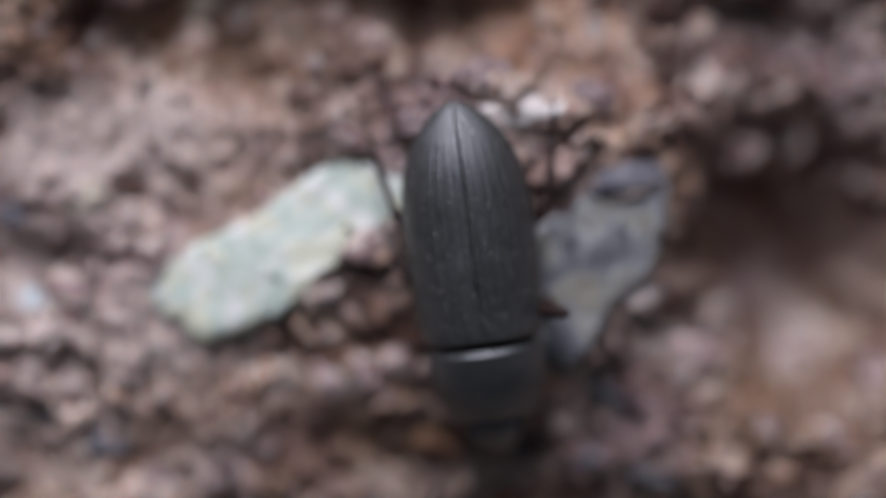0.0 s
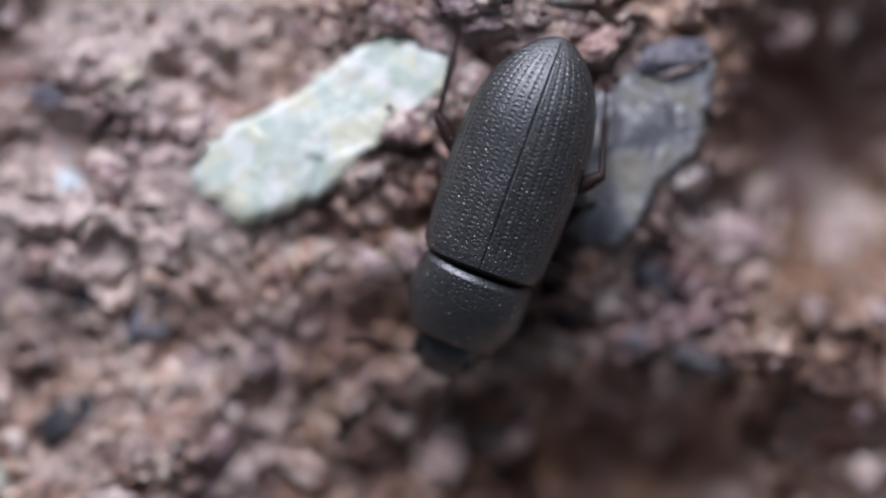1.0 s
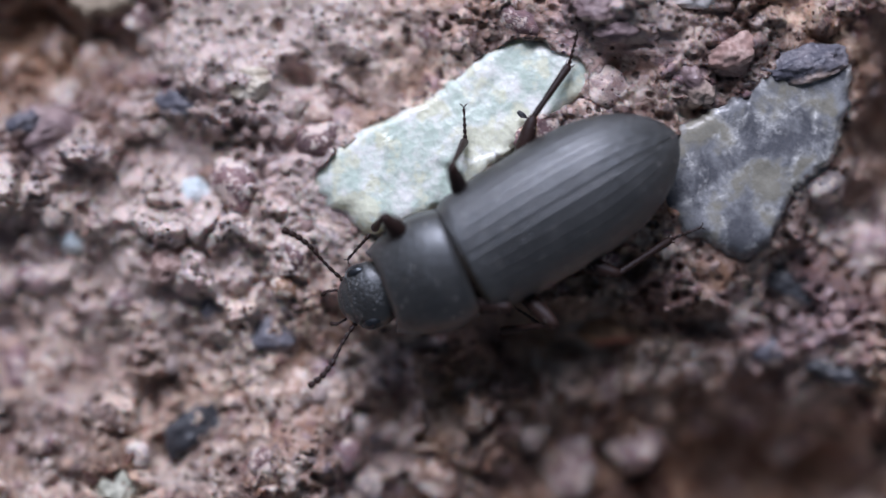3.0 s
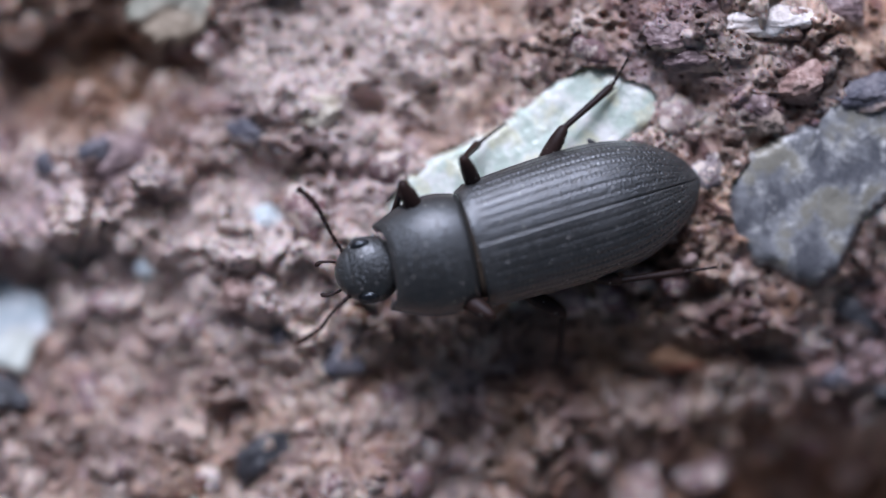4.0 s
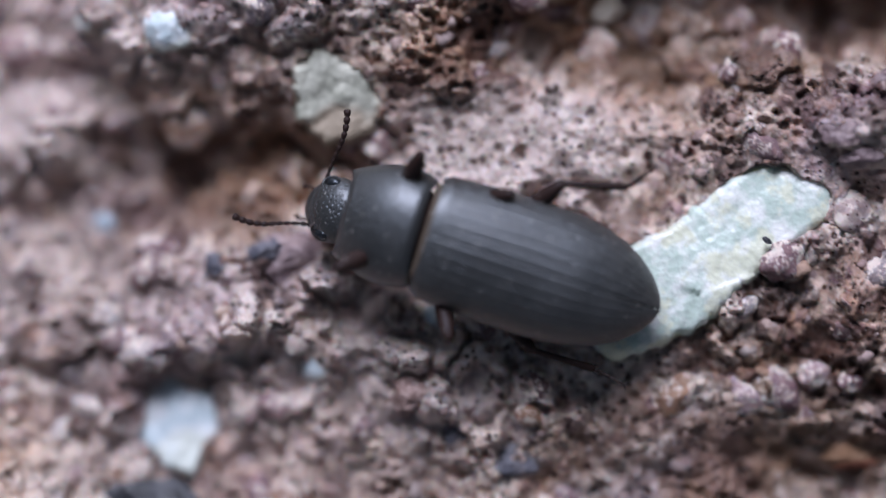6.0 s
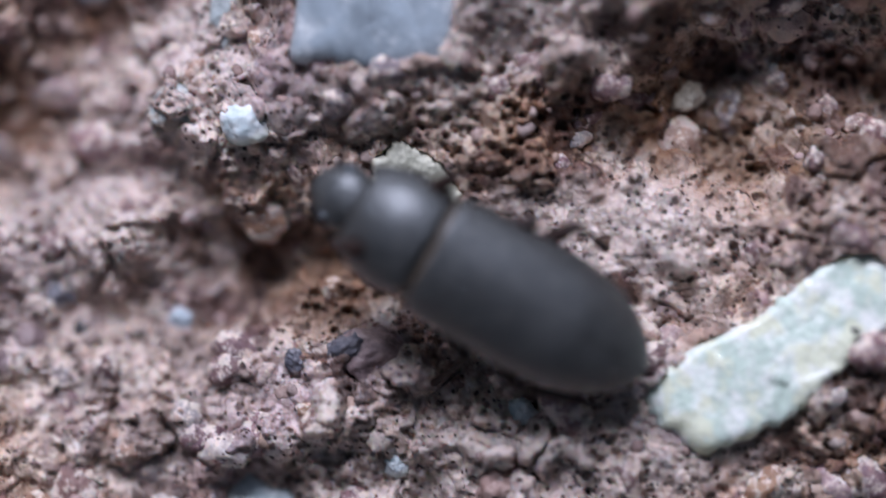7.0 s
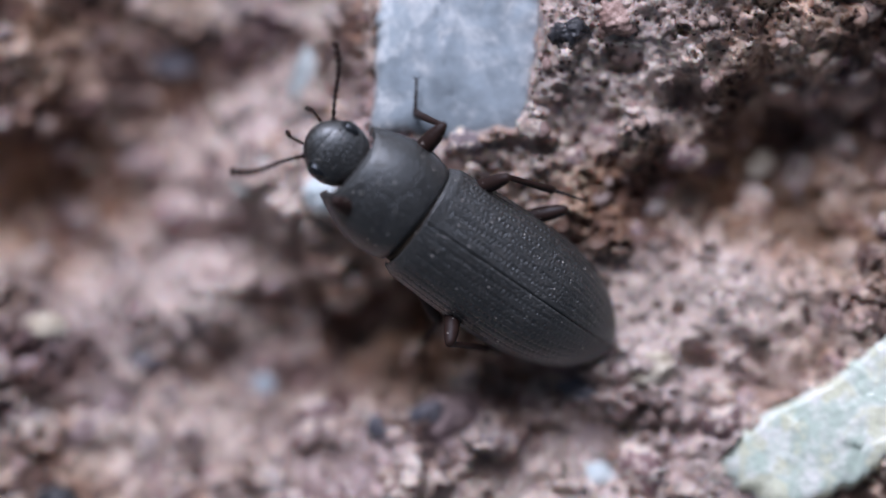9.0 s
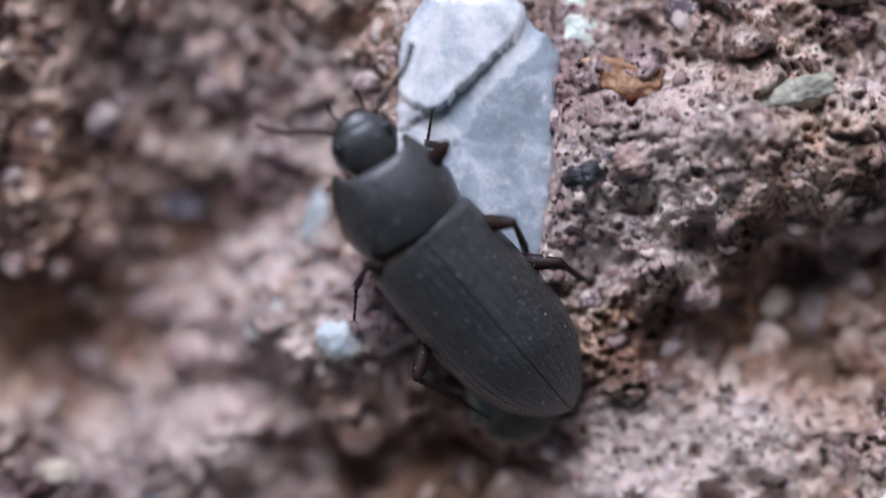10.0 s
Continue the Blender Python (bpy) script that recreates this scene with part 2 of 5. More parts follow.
ROCK, GRAIN, CRUMB = make_rock(), make_grain(), make_crumb()
WHITE_QUARTZ = make_stone("white_quartz", (0.62, 0.73, 0.64), (0.96, 0.98, 0.92), (0.56, 0.65, 0.55), 0.30, 0.3, (0.80, 0.82, 0.64), 1000, 0.000016, 1.3, 0.6, 0.6)
CHALK = make_stone("chalky_white_stone", (0.80, 0.73, 0.69), (0.95, 0.93, 0.90), (0.70, 0.60, 0.55), 0.5, 0.2, None, 900)
MILK_QUARTZ = make_stone("milky_quartz", (0.66, 0.77, 0.80), (0.95, 0.97, 0.98), (0.95, 0.95, 0.95), 0.4, 0.2, (0.70, 0.74, 0.66), 900, 0.000008, veins=0.1, sparkle=0.5)
DULL_QUARTZ = make_stone("dull_quartz", (0.40, 0.45, 0.46), (0.68, 0.71, 0.70), (0.8, 0.8, 0.78), 0.45, 0.1, (0.45, 0.36, 0.28), 900, 0.00002, 1.0, veins=0.1, sparkle=0.5)
GREY_QUARTZ = make_stone("grey_quartz", (0.13, 0.135, 0.15), (0.36, 0.37, 0.385), (0.95, 0.95, 0.92), 0.2, 0.4, (0.31, 0.295, 0.24), 650, 0.000009, 1.1, 1.0, 0.35)
BLUE_QUARTZ = make_stone("blue_quartz", (0.50, 0.58, 0.64), (0.95, 0.975, 0.99), (0.92, 0.95, 0.97), 0.14, 0.2, None, 560, 0.000005, veins=0.8, sparkle=0.25, dents=4.0,
                         parting=((0.74, -0.675, 0.0), -0.00039, (0.37, 0.435, 0.49)))
PALE_GREEN = make_stone("pale_green_stone", (0.40, 0.40, 0.32), (0.66, 0.65, 0.54), (0.58, 0.55, 0.42), 0.55, 0.0, (0.36, 0.28, 0.2), 800)
CREAM = make_stone("cream_stone", (0.55, 0.47, 0.36), (0.82, 0.77, 0.66), (0.8, 0.74, 0.6), 0.55, 0.0, None, 900)
SLATE = make_stone("dark_slate", (0.025, 0.026, 0.031), (0.075, 0.078, 0.09), (0.2, 0.19, 0.19), 0.4, 0.0, (0.36, 0.27, 0.23), 1400)
BLUE_GREY = make_stone("blue_grey_stone", (0.10, 0.10, 0.125), (0.21, 0.20, 0.225), (0.30, 0.26, 0.25), 0.5, 0.0, (0.44, 0.34, 0.29), 1400)
PINK = make_stone("pink_stone", (0.36, 0.23, 0.20), (0.60, 0.44, 0.39), (0.70, 0.56, 0.48), 0.5, 0.1, (0.28, 0.18, 0.17), 900)
MAUVE = make_stone("mauve_stone", (0.20, 0.14, 0.145), (0.33, 0.24, 0.24), (0.52, 0.41, 0.35), 0.45, 0.0, (0.56, 0.44, 0.37), 1400)
OCHRE = make_stone("ochre_stone", (0.32, 0.17, 0.09), (0.55, 0.33, 0.20), (0.72, 0.52, 0.36), 0.55, 0.0, (0.55, 0.16, 0.10), 800)
SHELL = make_cuticle("black_shell", (0.031, 0.031, 0.030), 0.40, 12000, 0.000014, 0.8, 0.8, 0.25)
SHIELD = make_cuticle("punctured_shell", (0.028, 0.028, 0.027), 0.38, 10500, 0.000018, 0.7, 0.8, 0.13)
LIMB = make_cuticle("dark_brown_limb", (0.026, 0.013, 0.010), 0.5, 16000, 0.000006, 0.0, 0.3)
EYE = make_cuticle("black_eye", (0.010, 0.011, 0.013), 0.22, 30000, 0.000004)
JOINT = make_cuticle("pale_joint_skin", (0.09, 0.068, 0.05), 0.65, 15000, 0.000006, 0.0, 0.2)

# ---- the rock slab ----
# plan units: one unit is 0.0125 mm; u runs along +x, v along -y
UNIT = 1.25e-5


def place(u, v):
    return (u - 784) * UNIT, (441 - v) * UNIT


def lattice(u, v, size, seed):
    """Smooth value noise, 0 to 1."""
    r = np.random.RandomState(seed).rand(256, 256)
    a, b = u / size, v / size
    i, j = np.floor(a).astype(int), np.floor(b).astype(int)
    fa, fb = a - i, b - j
    fa, fb = fa * fa * (3 - 2 * fa), fb * fb * (3 - 2 * fb)
    g = lambda p, q: r[p % 256, q % 256]
    return (g(i, j) * (1 - fa) + g(i + 1, j) * fa) * (1 - fb) + (g(i, j + 1) * (1 - fa) + g(i + 1, j + 1) * fa) * fb


def cells(u, v, size, seed):
    """Nearest and second-nearest distance to jittered cell centres, in cells, and the cell's own random number."""
    rs = np.random.RandomState(seed)
    ju, jv, tone = rs.rand(128, 128), rs.rand(128, 128), rs.rand(128, 128)
    a, b = u / size, v / size
    i, j = np.floor(a).astype(int), np.floor(b).astype(int)
    d1, d2, t1 = np.full(u.shape, 9.0), np.full(u.shape, 9.0), np.zeros(u.shape)
    for di in (-1, 0, 1):
        for dj in (-1, 0, 1):
            p, q = (i + di) % 128, (j + dj) % 128
            d = np.hypot(i + di + 0.1 + 0.8 * ju[p, q] - a, j + dj + 0.1 + 0.8 * jv[p, q] - b)
            near = d < d1
            d2 = np.where(near, d1, np.minimum(d2, d))
            t1 = np.where(near, tone[p, q], t1)
            d1 = np.where(near, d, d1)
    return d1, d2, t1


# rises and hollows of the slab: centre, spread along u and v, height in mm
SWELLS = [(1157, 35, 330, 150, 1.0), (802, 238, 280, 110, 0.3), (1305, 297, 190, 140, 0.5), (68, -484, 170, 200, 1.1), (470, -490, 330, 210, 1.5),
          (824, 57, 180, 120, 0.2), (-182, 563, 260, 160, -0.8), (298, 661, 260, 180, -0.4), (-403, 186, 250, 150, -0.9), (250, 230, 230, 130, -0.5),
          (119, 260, 200, 90, 0.3), (648, -81, 200, 200, 0.4), (1013, 327, 170, 130, 0.4), (-400, -560, 320, 320, -2.6), (-422, -16, 220, 200, -0.5),
          (-430, 250, 470, 470, -1.1)]
# steep-walled hollows: centre, half sizes along u and v, depth in mm
HOLLOWS = [(700, 559, 240, 90, 0.25), (1193, 690, 290, 115, 0.5), (962, 579, 170, 70, 0.5), (1455, 861, 400, 150, 2.8), (1700, 237, 215, 300, 5.0),
           (610, -170, 240, 100, 1.7), (1031, -220, 170, 85, 2.9), (750, -300, 210, 80, 1.8), (-690, -160, 190, 140, 2.6), (-189, 49, 140, 110, 1.7),
           (-350, -96, 120, 55, 0.9), (-63, 423, 160, 40, 0.4), (56, -179, 110, 50, 0.5), (1653, -198, 160, 90, 1.8), (52, 34, 150, 90, 1.5),
           (707, -62, 40, 40, 0.7)]
# banks that fall away from the light: u from, u to, v at the brink, v at the foot, drop in mm
BANKS = [(560, 1500, 480, 900, 1.4), (20, 330, 120, 290, 0.3), (850, 1420, 330, 470, 0.5), (-900, -380, -560, -330, 1.2)]
# round holes: centre, radius, depth in mm
HOLES = [(469, 118, 24, 0.9), (437, 39, 15, 0.35), (648, -79, 20, 0.5), (397, 164, 20, 0.3), (1160, 190, 26, 0.5), (1035, 116, 30, 0.5), (1244, 382, 45, 0.6),
         (1062, 458, 26, 0.5), (1182, 559, 45, 0.6), (236, 792, 40, 0.5), (340, -407, 34, 0.5), (452, -333, 44, 0.4), (309, -306, 26, 0.35),
         (-255, 525, 50, 0.4), (120, 481, 45, 0.5), (871, 640, 30, 0.5), (962, 599, 26, 0.5), (640, 690, 50, 0.5), (376, -711, 36, 0.6), (537, -646, 40, 0.7)]


# paler chalky (+) and darker (-) parts, earthy rock and painted shade of hollows: centre, spread, strength
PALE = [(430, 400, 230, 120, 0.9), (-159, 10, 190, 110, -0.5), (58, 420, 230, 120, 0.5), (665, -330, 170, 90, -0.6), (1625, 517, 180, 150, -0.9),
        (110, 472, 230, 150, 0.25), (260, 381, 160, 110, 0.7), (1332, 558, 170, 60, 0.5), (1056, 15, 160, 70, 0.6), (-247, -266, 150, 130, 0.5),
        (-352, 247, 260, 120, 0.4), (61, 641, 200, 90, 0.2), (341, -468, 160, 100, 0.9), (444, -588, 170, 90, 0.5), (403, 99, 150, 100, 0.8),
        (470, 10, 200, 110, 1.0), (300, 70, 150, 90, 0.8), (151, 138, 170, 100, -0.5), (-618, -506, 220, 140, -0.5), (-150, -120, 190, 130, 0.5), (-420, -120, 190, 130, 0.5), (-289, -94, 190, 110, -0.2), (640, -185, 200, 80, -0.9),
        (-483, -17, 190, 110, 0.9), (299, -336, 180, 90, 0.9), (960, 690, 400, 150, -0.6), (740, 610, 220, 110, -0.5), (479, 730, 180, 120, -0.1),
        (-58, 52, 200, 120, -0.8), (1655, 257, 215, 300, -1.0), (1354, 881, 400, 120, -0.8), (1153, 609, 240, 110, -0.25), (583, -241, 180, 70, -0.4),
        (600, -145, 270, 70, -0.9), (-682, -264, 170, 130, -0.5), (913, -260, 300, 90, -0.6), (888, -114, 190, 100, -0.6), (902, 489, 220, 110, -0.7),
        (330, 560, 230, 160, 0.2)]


def smooth_patch(u, v):
    """Where the fine paste lies smooth and free of grains."""
    a = np.exp(-((u - 500) / 130) ** 2 - ((v + 5) / 70) ** 2) + 0.8 * np.exp(-((u - 330) / 90) ** 2 - ((v - 40) / 50) ** 2)
    a = a + 0.8 * np.exp(-((u - 640) / 90) ** 2 - ((v + 50) / 60) ** 2)
    a = a + 0.6 * np.exp(-((u - 820) / 200) ** 2 - ((v - 560) / 90) ** 2)
    return np.clip(a * 1.5, 0, 1)


# larger stones: corners of the outline in plan units, and the floor of the bed in mm
OUTLINES = {"long": ((487, 290), (592, 211), (692, 168), (805, 76), (874, 40), (991, 90), (990, 140), (863, 237), (746, 343), (585, 408)),
            "block": ((-104, -286), (-91, -437), (-52, -722), (-7, -813), (125, -790), (219, -681), (200, -431), (173, -284), (66, -273)),
            "veined": ((1096, 319), (1108, 262), (1140, 207), (1205, 172), (1262, 150), (1300, 100), (1372, 72), (1440, 95), (1452, 150), (1425, 218), (1402, 275), (1345, 325), (1318, 385), (1288, 428), (1240, 440), (1180, 405), (1120, 360)),
            "stained": ((30, -120), (86, -159), (157, -117), (191, -56), (174, 5), (93, 19), (43, -28)),
            "bluish": ((-237, 455), (-193, 416), (-157, 445), (-118, 452), (-96, 524), (-134, 564), (-143, 609), (-201, 592), (-248, 536))}
BED_FLOOR = {"long": 0.4, "block": 0.65, "veined": 0.45, "stained": -0.6, "bluish": -1.9}
SECTORS = np.linspace(-math.pi, math.pi, 361)


def outline_table(corners):
    """Centre of an outline and its reach in 361 directions, corners slightly rounded."""
    c = np.array(corners, float)
    mid = c.mean(0)
    d = np.stack([np.cos(SECTORS), np.sin(SECTORS)], 1)
    reach = np.zeros(361)
    for p, q in zip(c - mid, np.roll(c, -1, 0) - mid):
        e = q - p
        den = d[:, 0] * e[1] - d[:, 1] * e[0]
        den = np.where(np.abs(den) < 1e-9, 1e-9, den)
        r = (p[0] * e[1] - p[1] * e[0]) / den
        k = (p[0] * d[:, 1] - p[1] * d[:, 0]) / den
        reach = np.where((k >= 0) & (k <= 1) & (r > 0), np.maximum(reach, r), reach)
    ring = np.concatenate([reach[-13:-1], reach, reach[1:13]])
    return mid, np.convolve(ring, np.ones(7) / 7, "same")[12:-12]


TABLES = {k: outline_table(c) for k, c in OUTLINES.items()}


def bed(u, v, key):
    """Share of the way from a stone's centre (0) to its rim (1)."""
    mid, reach = TABLES[key]
    return np.hypot(u - mid[0], v - mid[1]) / np.interp(np.arctan2(v - mid[1], u - mid[0]), SECTORS, reach)


def slab(u, v, full=False):
    """Height of the slab in mm (and the cell tones and the share of paste)."""
    wu = u + 34 * (lattice(u, v, 45, 21) - 0.5) + 14 * (lattice(u, v, 14, 22) - 0.5)
    wv = v + 34 * (lattice(u, v, 45, 23) - 0.5) + 14 * (lattice(u, v, 14, 24) - 0.5)
    h = np.zeros_like(u)
    for cu, cv, su, sv, hh in SWELLS:
        h += hh * np.exp(-((wu - cu) / su) ** 2 - ((wv - cv) / sv) ** 2)
    for cu, cv, su, sv, hh in HOLLOWS:
        h -= hh * np.exp(-(((wu - cu) / su) ** 2 + ((wv - cv) / sv) ** 2) ** 1.3)
    for ua, ub, va, vb, drop in BANKS:
        s = np.clip((wv - va) / (vb - va), 0, 1)
        across = np.clip((wu - ua + 60) / 120, 0, 1) * np.clip((ub + 60 - wu) / 120, 0, 1)
        back = 1 - np.clip((wv - vb - 60) / 260, 0, 1)
        h -= drop * s * s * (3 - 2 * s) * across * across * (3 - 2 * across) * (back if vb < 400 else 1)
    h += 0.9 * (lattice(u, v, 330, 1) - 0.5) + 0.6 * (lattice(u, v, 130, 2) - 0.5)
    for cu, cv, r, hh in HOLES:
        h -= hh * np.exp(-(((wu - cu) ** 2 + 1.6 * (wv - cv) ** 2) / r ** 2) ** 1.5)
    calm = 1 - 0.92 * smooth_patch(u, v)
    a1, a2, at_ = cells(wu, wv, 84, 3)
    b1, b2, bt = cells(wu + 300, wv + 70, 37, 4)
    c1, c2, ct = cells(wu, wv, 15, 5)
    big = np.clip((lattice(u, v, 150, 6) - 0.3) * 4, 0, 1)
    edge_a, edge_b = np.clip((a2 - a1) / 0.5, 0, 1), np.clip((b2 - b1) / 0.55, 0, 1)
    dome_a = np.sqrt(np.clip(1 - (a1 / 0.72) ** 2, 0, 1)) * np.clip(edge_a * 2.2, 0, 1) ** 0.6
    dome_b = np.sqrt(np.clip(1 - (b1 / 0.75) ** 2, 0, 1)) * np.clip(edge_b * 2.0, 0, 1) ** 0.6
    h += calm * big * 0.95 * np.clip(at_ - 0.22, 0, 1) * dome_a
    h += calm * 0.36 * np.clip(bt - 0.42, 0, 1) * dome_b + calm * 0.05 * edge_b
    h += (0.25 + 0.75 * calm) * 0.035 * np.clip((c2 - c1) / 0.5, 0, 1) ** 0.7 * ct
    pores = np.clip((lattice(u, v, 110, 8) - 0.5) * 5, 0, 1) * (0.15 + 0.85 * calm)
    p1, _, pt = cells(u + 8 * lattice(u, v, 12, 25), v, 26, 9)
    h -= pores * (pt > 0.35) * 0.34 * np.clip(1 - (p1 / (0.22 + 0.25 * pt)) ** 2, 0, 1)
    q1, _, qt = cells(u, v + 9 * lattice(u, v, 14, 27), 15, 16)
    h -= np.clip((lattice(u, v, 80, 17) - 0.42) * 5, 0, 1) * (0.2 + 0.8 * calm) * (qt > 0.5) * 0.16 * np.clip(1 - (q1 / (0.2 + 0.2 * qt)) ** 2, 0, 1)
    h += 0.24 * (lattice(u, v, 30, 10) - 0.5) + 0.05 * (lattice(u, v, 10, 11) - 0.5)
    for key, floor in BED_FLOOR.items():
        e = bed(u, v, key) * (1 + 0.16 * (lattice(u, v, 30, 41) - 0.5))
        m = np.clip((0.965 - e) / 0.06, 0, 1)
        h = h * (1 - m) + np.minimum(h, floor - 0.2) * m
        rim_ = np.clip((1.5 - e) / 0.4, 0, 1) * np.clip((e - 0.9) / 0.1, 0, 1) * 0.65
        h = h * (1 - rim_) + np.clip(h, floor - 0.05, floor + 0.2 + 0.3 * lattice(u, v, 40, 42)) * rim_
    if not full:
        return h
    core_b = np.clip((0.28 + 0.27 * bt - b1) / 0.07, 0, 1)
    core_a = np.clip((0.25 + 0.3 * at_ - a1) / 0.05, 0, 1) * big
    tone = np.clip(np.where(core_a > 0.5, at_, bt) + 0.16 * (lattice(u, v, 12, 26) - 0.5), 0, 1)
    crust = lattice(u, v, 70, 12) * 0.45 + lattice(u, v, 22, 13) * 0.33 + lattice(u, v, 8, 14) * 0.22
    cement = 1 - np.maximum(core_a, core_b) * calm * np.clip((0.60 - crust) * 12, 0, 1)
    cement = np.maximum(cement, smooth_patch(u, v))
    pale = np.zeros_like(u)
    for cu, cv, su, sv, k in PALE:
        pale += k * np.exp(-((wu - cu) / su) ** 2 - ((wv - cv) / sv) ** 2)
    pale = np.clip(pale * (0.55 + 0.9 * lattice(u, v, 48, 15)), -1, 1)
    s1, s2, st = cells(wu + 40, wv + 500, 120, 31)
    t1, t2, tt = cells(wu + 900, wv + 200, 62, 32)
    blotch = np.where(lattice(u, v, 90, 33) > 0.5, st, tt)
    blotch = 0.5 + (blotch - 0.5) * (0.2 + 0.8 * calm) * np.clip(np.minimum(s2 - s1, t2 - t1) / 0.12 + 0.2, 0, 1)
    return h, tone, cement, pale, blotch


def sheet(name, us, vs):
    """A height-field mesh over the plan grid."""
    gu, gv = np.meshgrid(us, vs)
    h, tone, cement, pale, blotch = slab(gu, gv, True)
    nu, nv = len(us), len(vs)
    co = np.stack([(gu - 784) * UNIT, (441 - gv) * UNIT, h * 0.001], -1).reshape(-1, 3)
    k = np.arange(nu * nv).reshape(nv, nu)
    quads = np.stack([k[:-1, :-1], k[1:, :-1], k[1:, 1:], k[:-1, 1:]], -1).reshape(-1, 4)
    me = bpy.data.meshes.new(name)
    me.vertices.add(len(co))
    me.vertices.foreach_set("co", co.ravel())
    me.loops.add(quads.size)
    me.loops.foreach_set("vertex_index", quads.ravel().astype(np.int32))
    me.polygons.add(len(quads))
    me.polygons.foreach_set("loop_start", np.arange(0, quads.size, 4, dtype=np.int32))
    me.update(calc_edges=True)
    me.shade_smooth()
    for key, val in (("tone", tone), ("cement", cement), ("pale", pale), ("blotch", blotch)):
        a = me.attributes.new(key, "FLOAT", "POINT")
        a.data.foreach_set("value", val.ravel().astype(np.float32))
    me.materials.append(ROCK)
    return me


def stretch(lo, hi, step, reach):
    """Even steps between lo and hi, ever wider ones beyond."""
    core = np.arange(lo, hi + step, step)
    out = step * np.cumsum(1.22 ** np.arange(1, 70))
    out = out[out < reach]
    return np.concatenate([lo - out[::-1], core, core[-1] + out])


ground = new("ground", sheet("ground", stretch(-860, 1860, 3.8, 400000), stretch(-830, 930, 3.8, 400000)))
tagged(ground, "weathered pinkish-brown conglomerate rock with grains and pores", "rock", kind="structure")


def level(u, v):
    return float(slab(np.array([float(u)]), np.array([float(v)]))[0]) * 0.001


# ---- helpers for things ----
def part(name, bm, mat, parent, label="", smooth=True):
    """One bmesh as one mesh object under a thing or a part."""
    me = bpy.data.meshes.new(name)
    bm.normal_update()
    bm.to_mesh(me)
    bm.free()
    if smooth:
        me.shade_smooth()
    me.materials.append(mat)
    ob = new(name, me)
    if parent:
        ob.parent = parent
    if label:
        ob["label"] = label
    return ob


def grid_mesh(rows, close=False):
    bm = bmesh.new()
    vs = [[bm.verts.new(p) for p in r] for r in rows]
    n = len(vs[0])
    for i in range(len(vs) - 1):
        for j in range(n if close else n - 1):
            q = (vs[i][j], vs[i][(j + 1) % n], vs[i + 1][(j + 1) % n], vs[i + 1][j])
            bm.faces.new(q)
    bmesh.ops.remove_doubles(bm, verts=bm.verts, dist=1e-7)
    bmesh.ops.recalc_face_normals(bm, faces=bm.faces)
    return bm


def pebble_mesh(a, b, c, seed, box=2.6, cuts=11, rough=0.15, taper=0.0, sub=5):
    """A worn pebble of half sizes a, b, c (m): boxy outline, a few broken facets, lumpy skin."""
    rs = random.Random(seed)
    bm = bmesh.new()
    bmesh.ops.create_icosphere(bm, subdivisions=sub, radius=1)
    planes = []
    for _ in range(cuts):
        d = Vector((rs.uniform(-1, 1), rs.uniform(-1, 1), rs.uniform(0.0, 1.2))).normalized()
        planes.append((d, rs.uniform(0.72, 0.93)))
    off = Vector((rs.uniform(0, 90), rs.uniform(0, 90), rs.uniform(0, 90)))
    for v in bm.verts:
        p = v.co
        k = (abs(p.x) ** box + abs(p.y) ** box + abs(p.z) ** 2.4) ** (-1 / box)
        p = p * k
        for d, e in planes:
            s = p.dot(d) - e
            if s > 0:
                p = p - d * s * 0.85
        lump = noise.noise(p * 1.7 + off) * 1.4 + noise.noise(p * 4.1 + off) * 0.7 + noise.noise(p * 11 + off) * 0.35
        p = p * (1 + rough * lump)
        p.y *= 1 - taper * p.x
        v.co = Vector((p.x * a, p.y * b, p.z * c))
    return bm


def stone(name, label, mat, u, v, a, b, turn, proud=0.25, thick=0.6, tilt=(0, 0), seed=1, group="", top=None, **shape):
    """A pebble set in the slab; a, b: half sizes in plan units, proud: mm above the rock round it."""
    x, y = place(u, v)
    c = thick * min(a, b) * UNIT
    ring = [level(u + a * 0.9 * math.cos(k), v + b * 0.9 * math.sin(k)) for k in (0.4, 2.0, 3.5, 5.2)]
    z = max(sum(ring) / 4, level(u, v)) + proud * 0.0006 - c
    if top is not None:
        z = top * 0.001 - c
    ob = part(name, pebble_mesh(a * UNIT, b * UNIT, c, seed, **shape), mat, None)
    ob.matrix_world = pose(x, y, z, tilt[0], tilt[1], turn)
    TAKEN.append((u, v, max(a, b)))
    return tagged(ob, label, "stone", group)


TAKEN = []
STONES = "stones set in the rock"


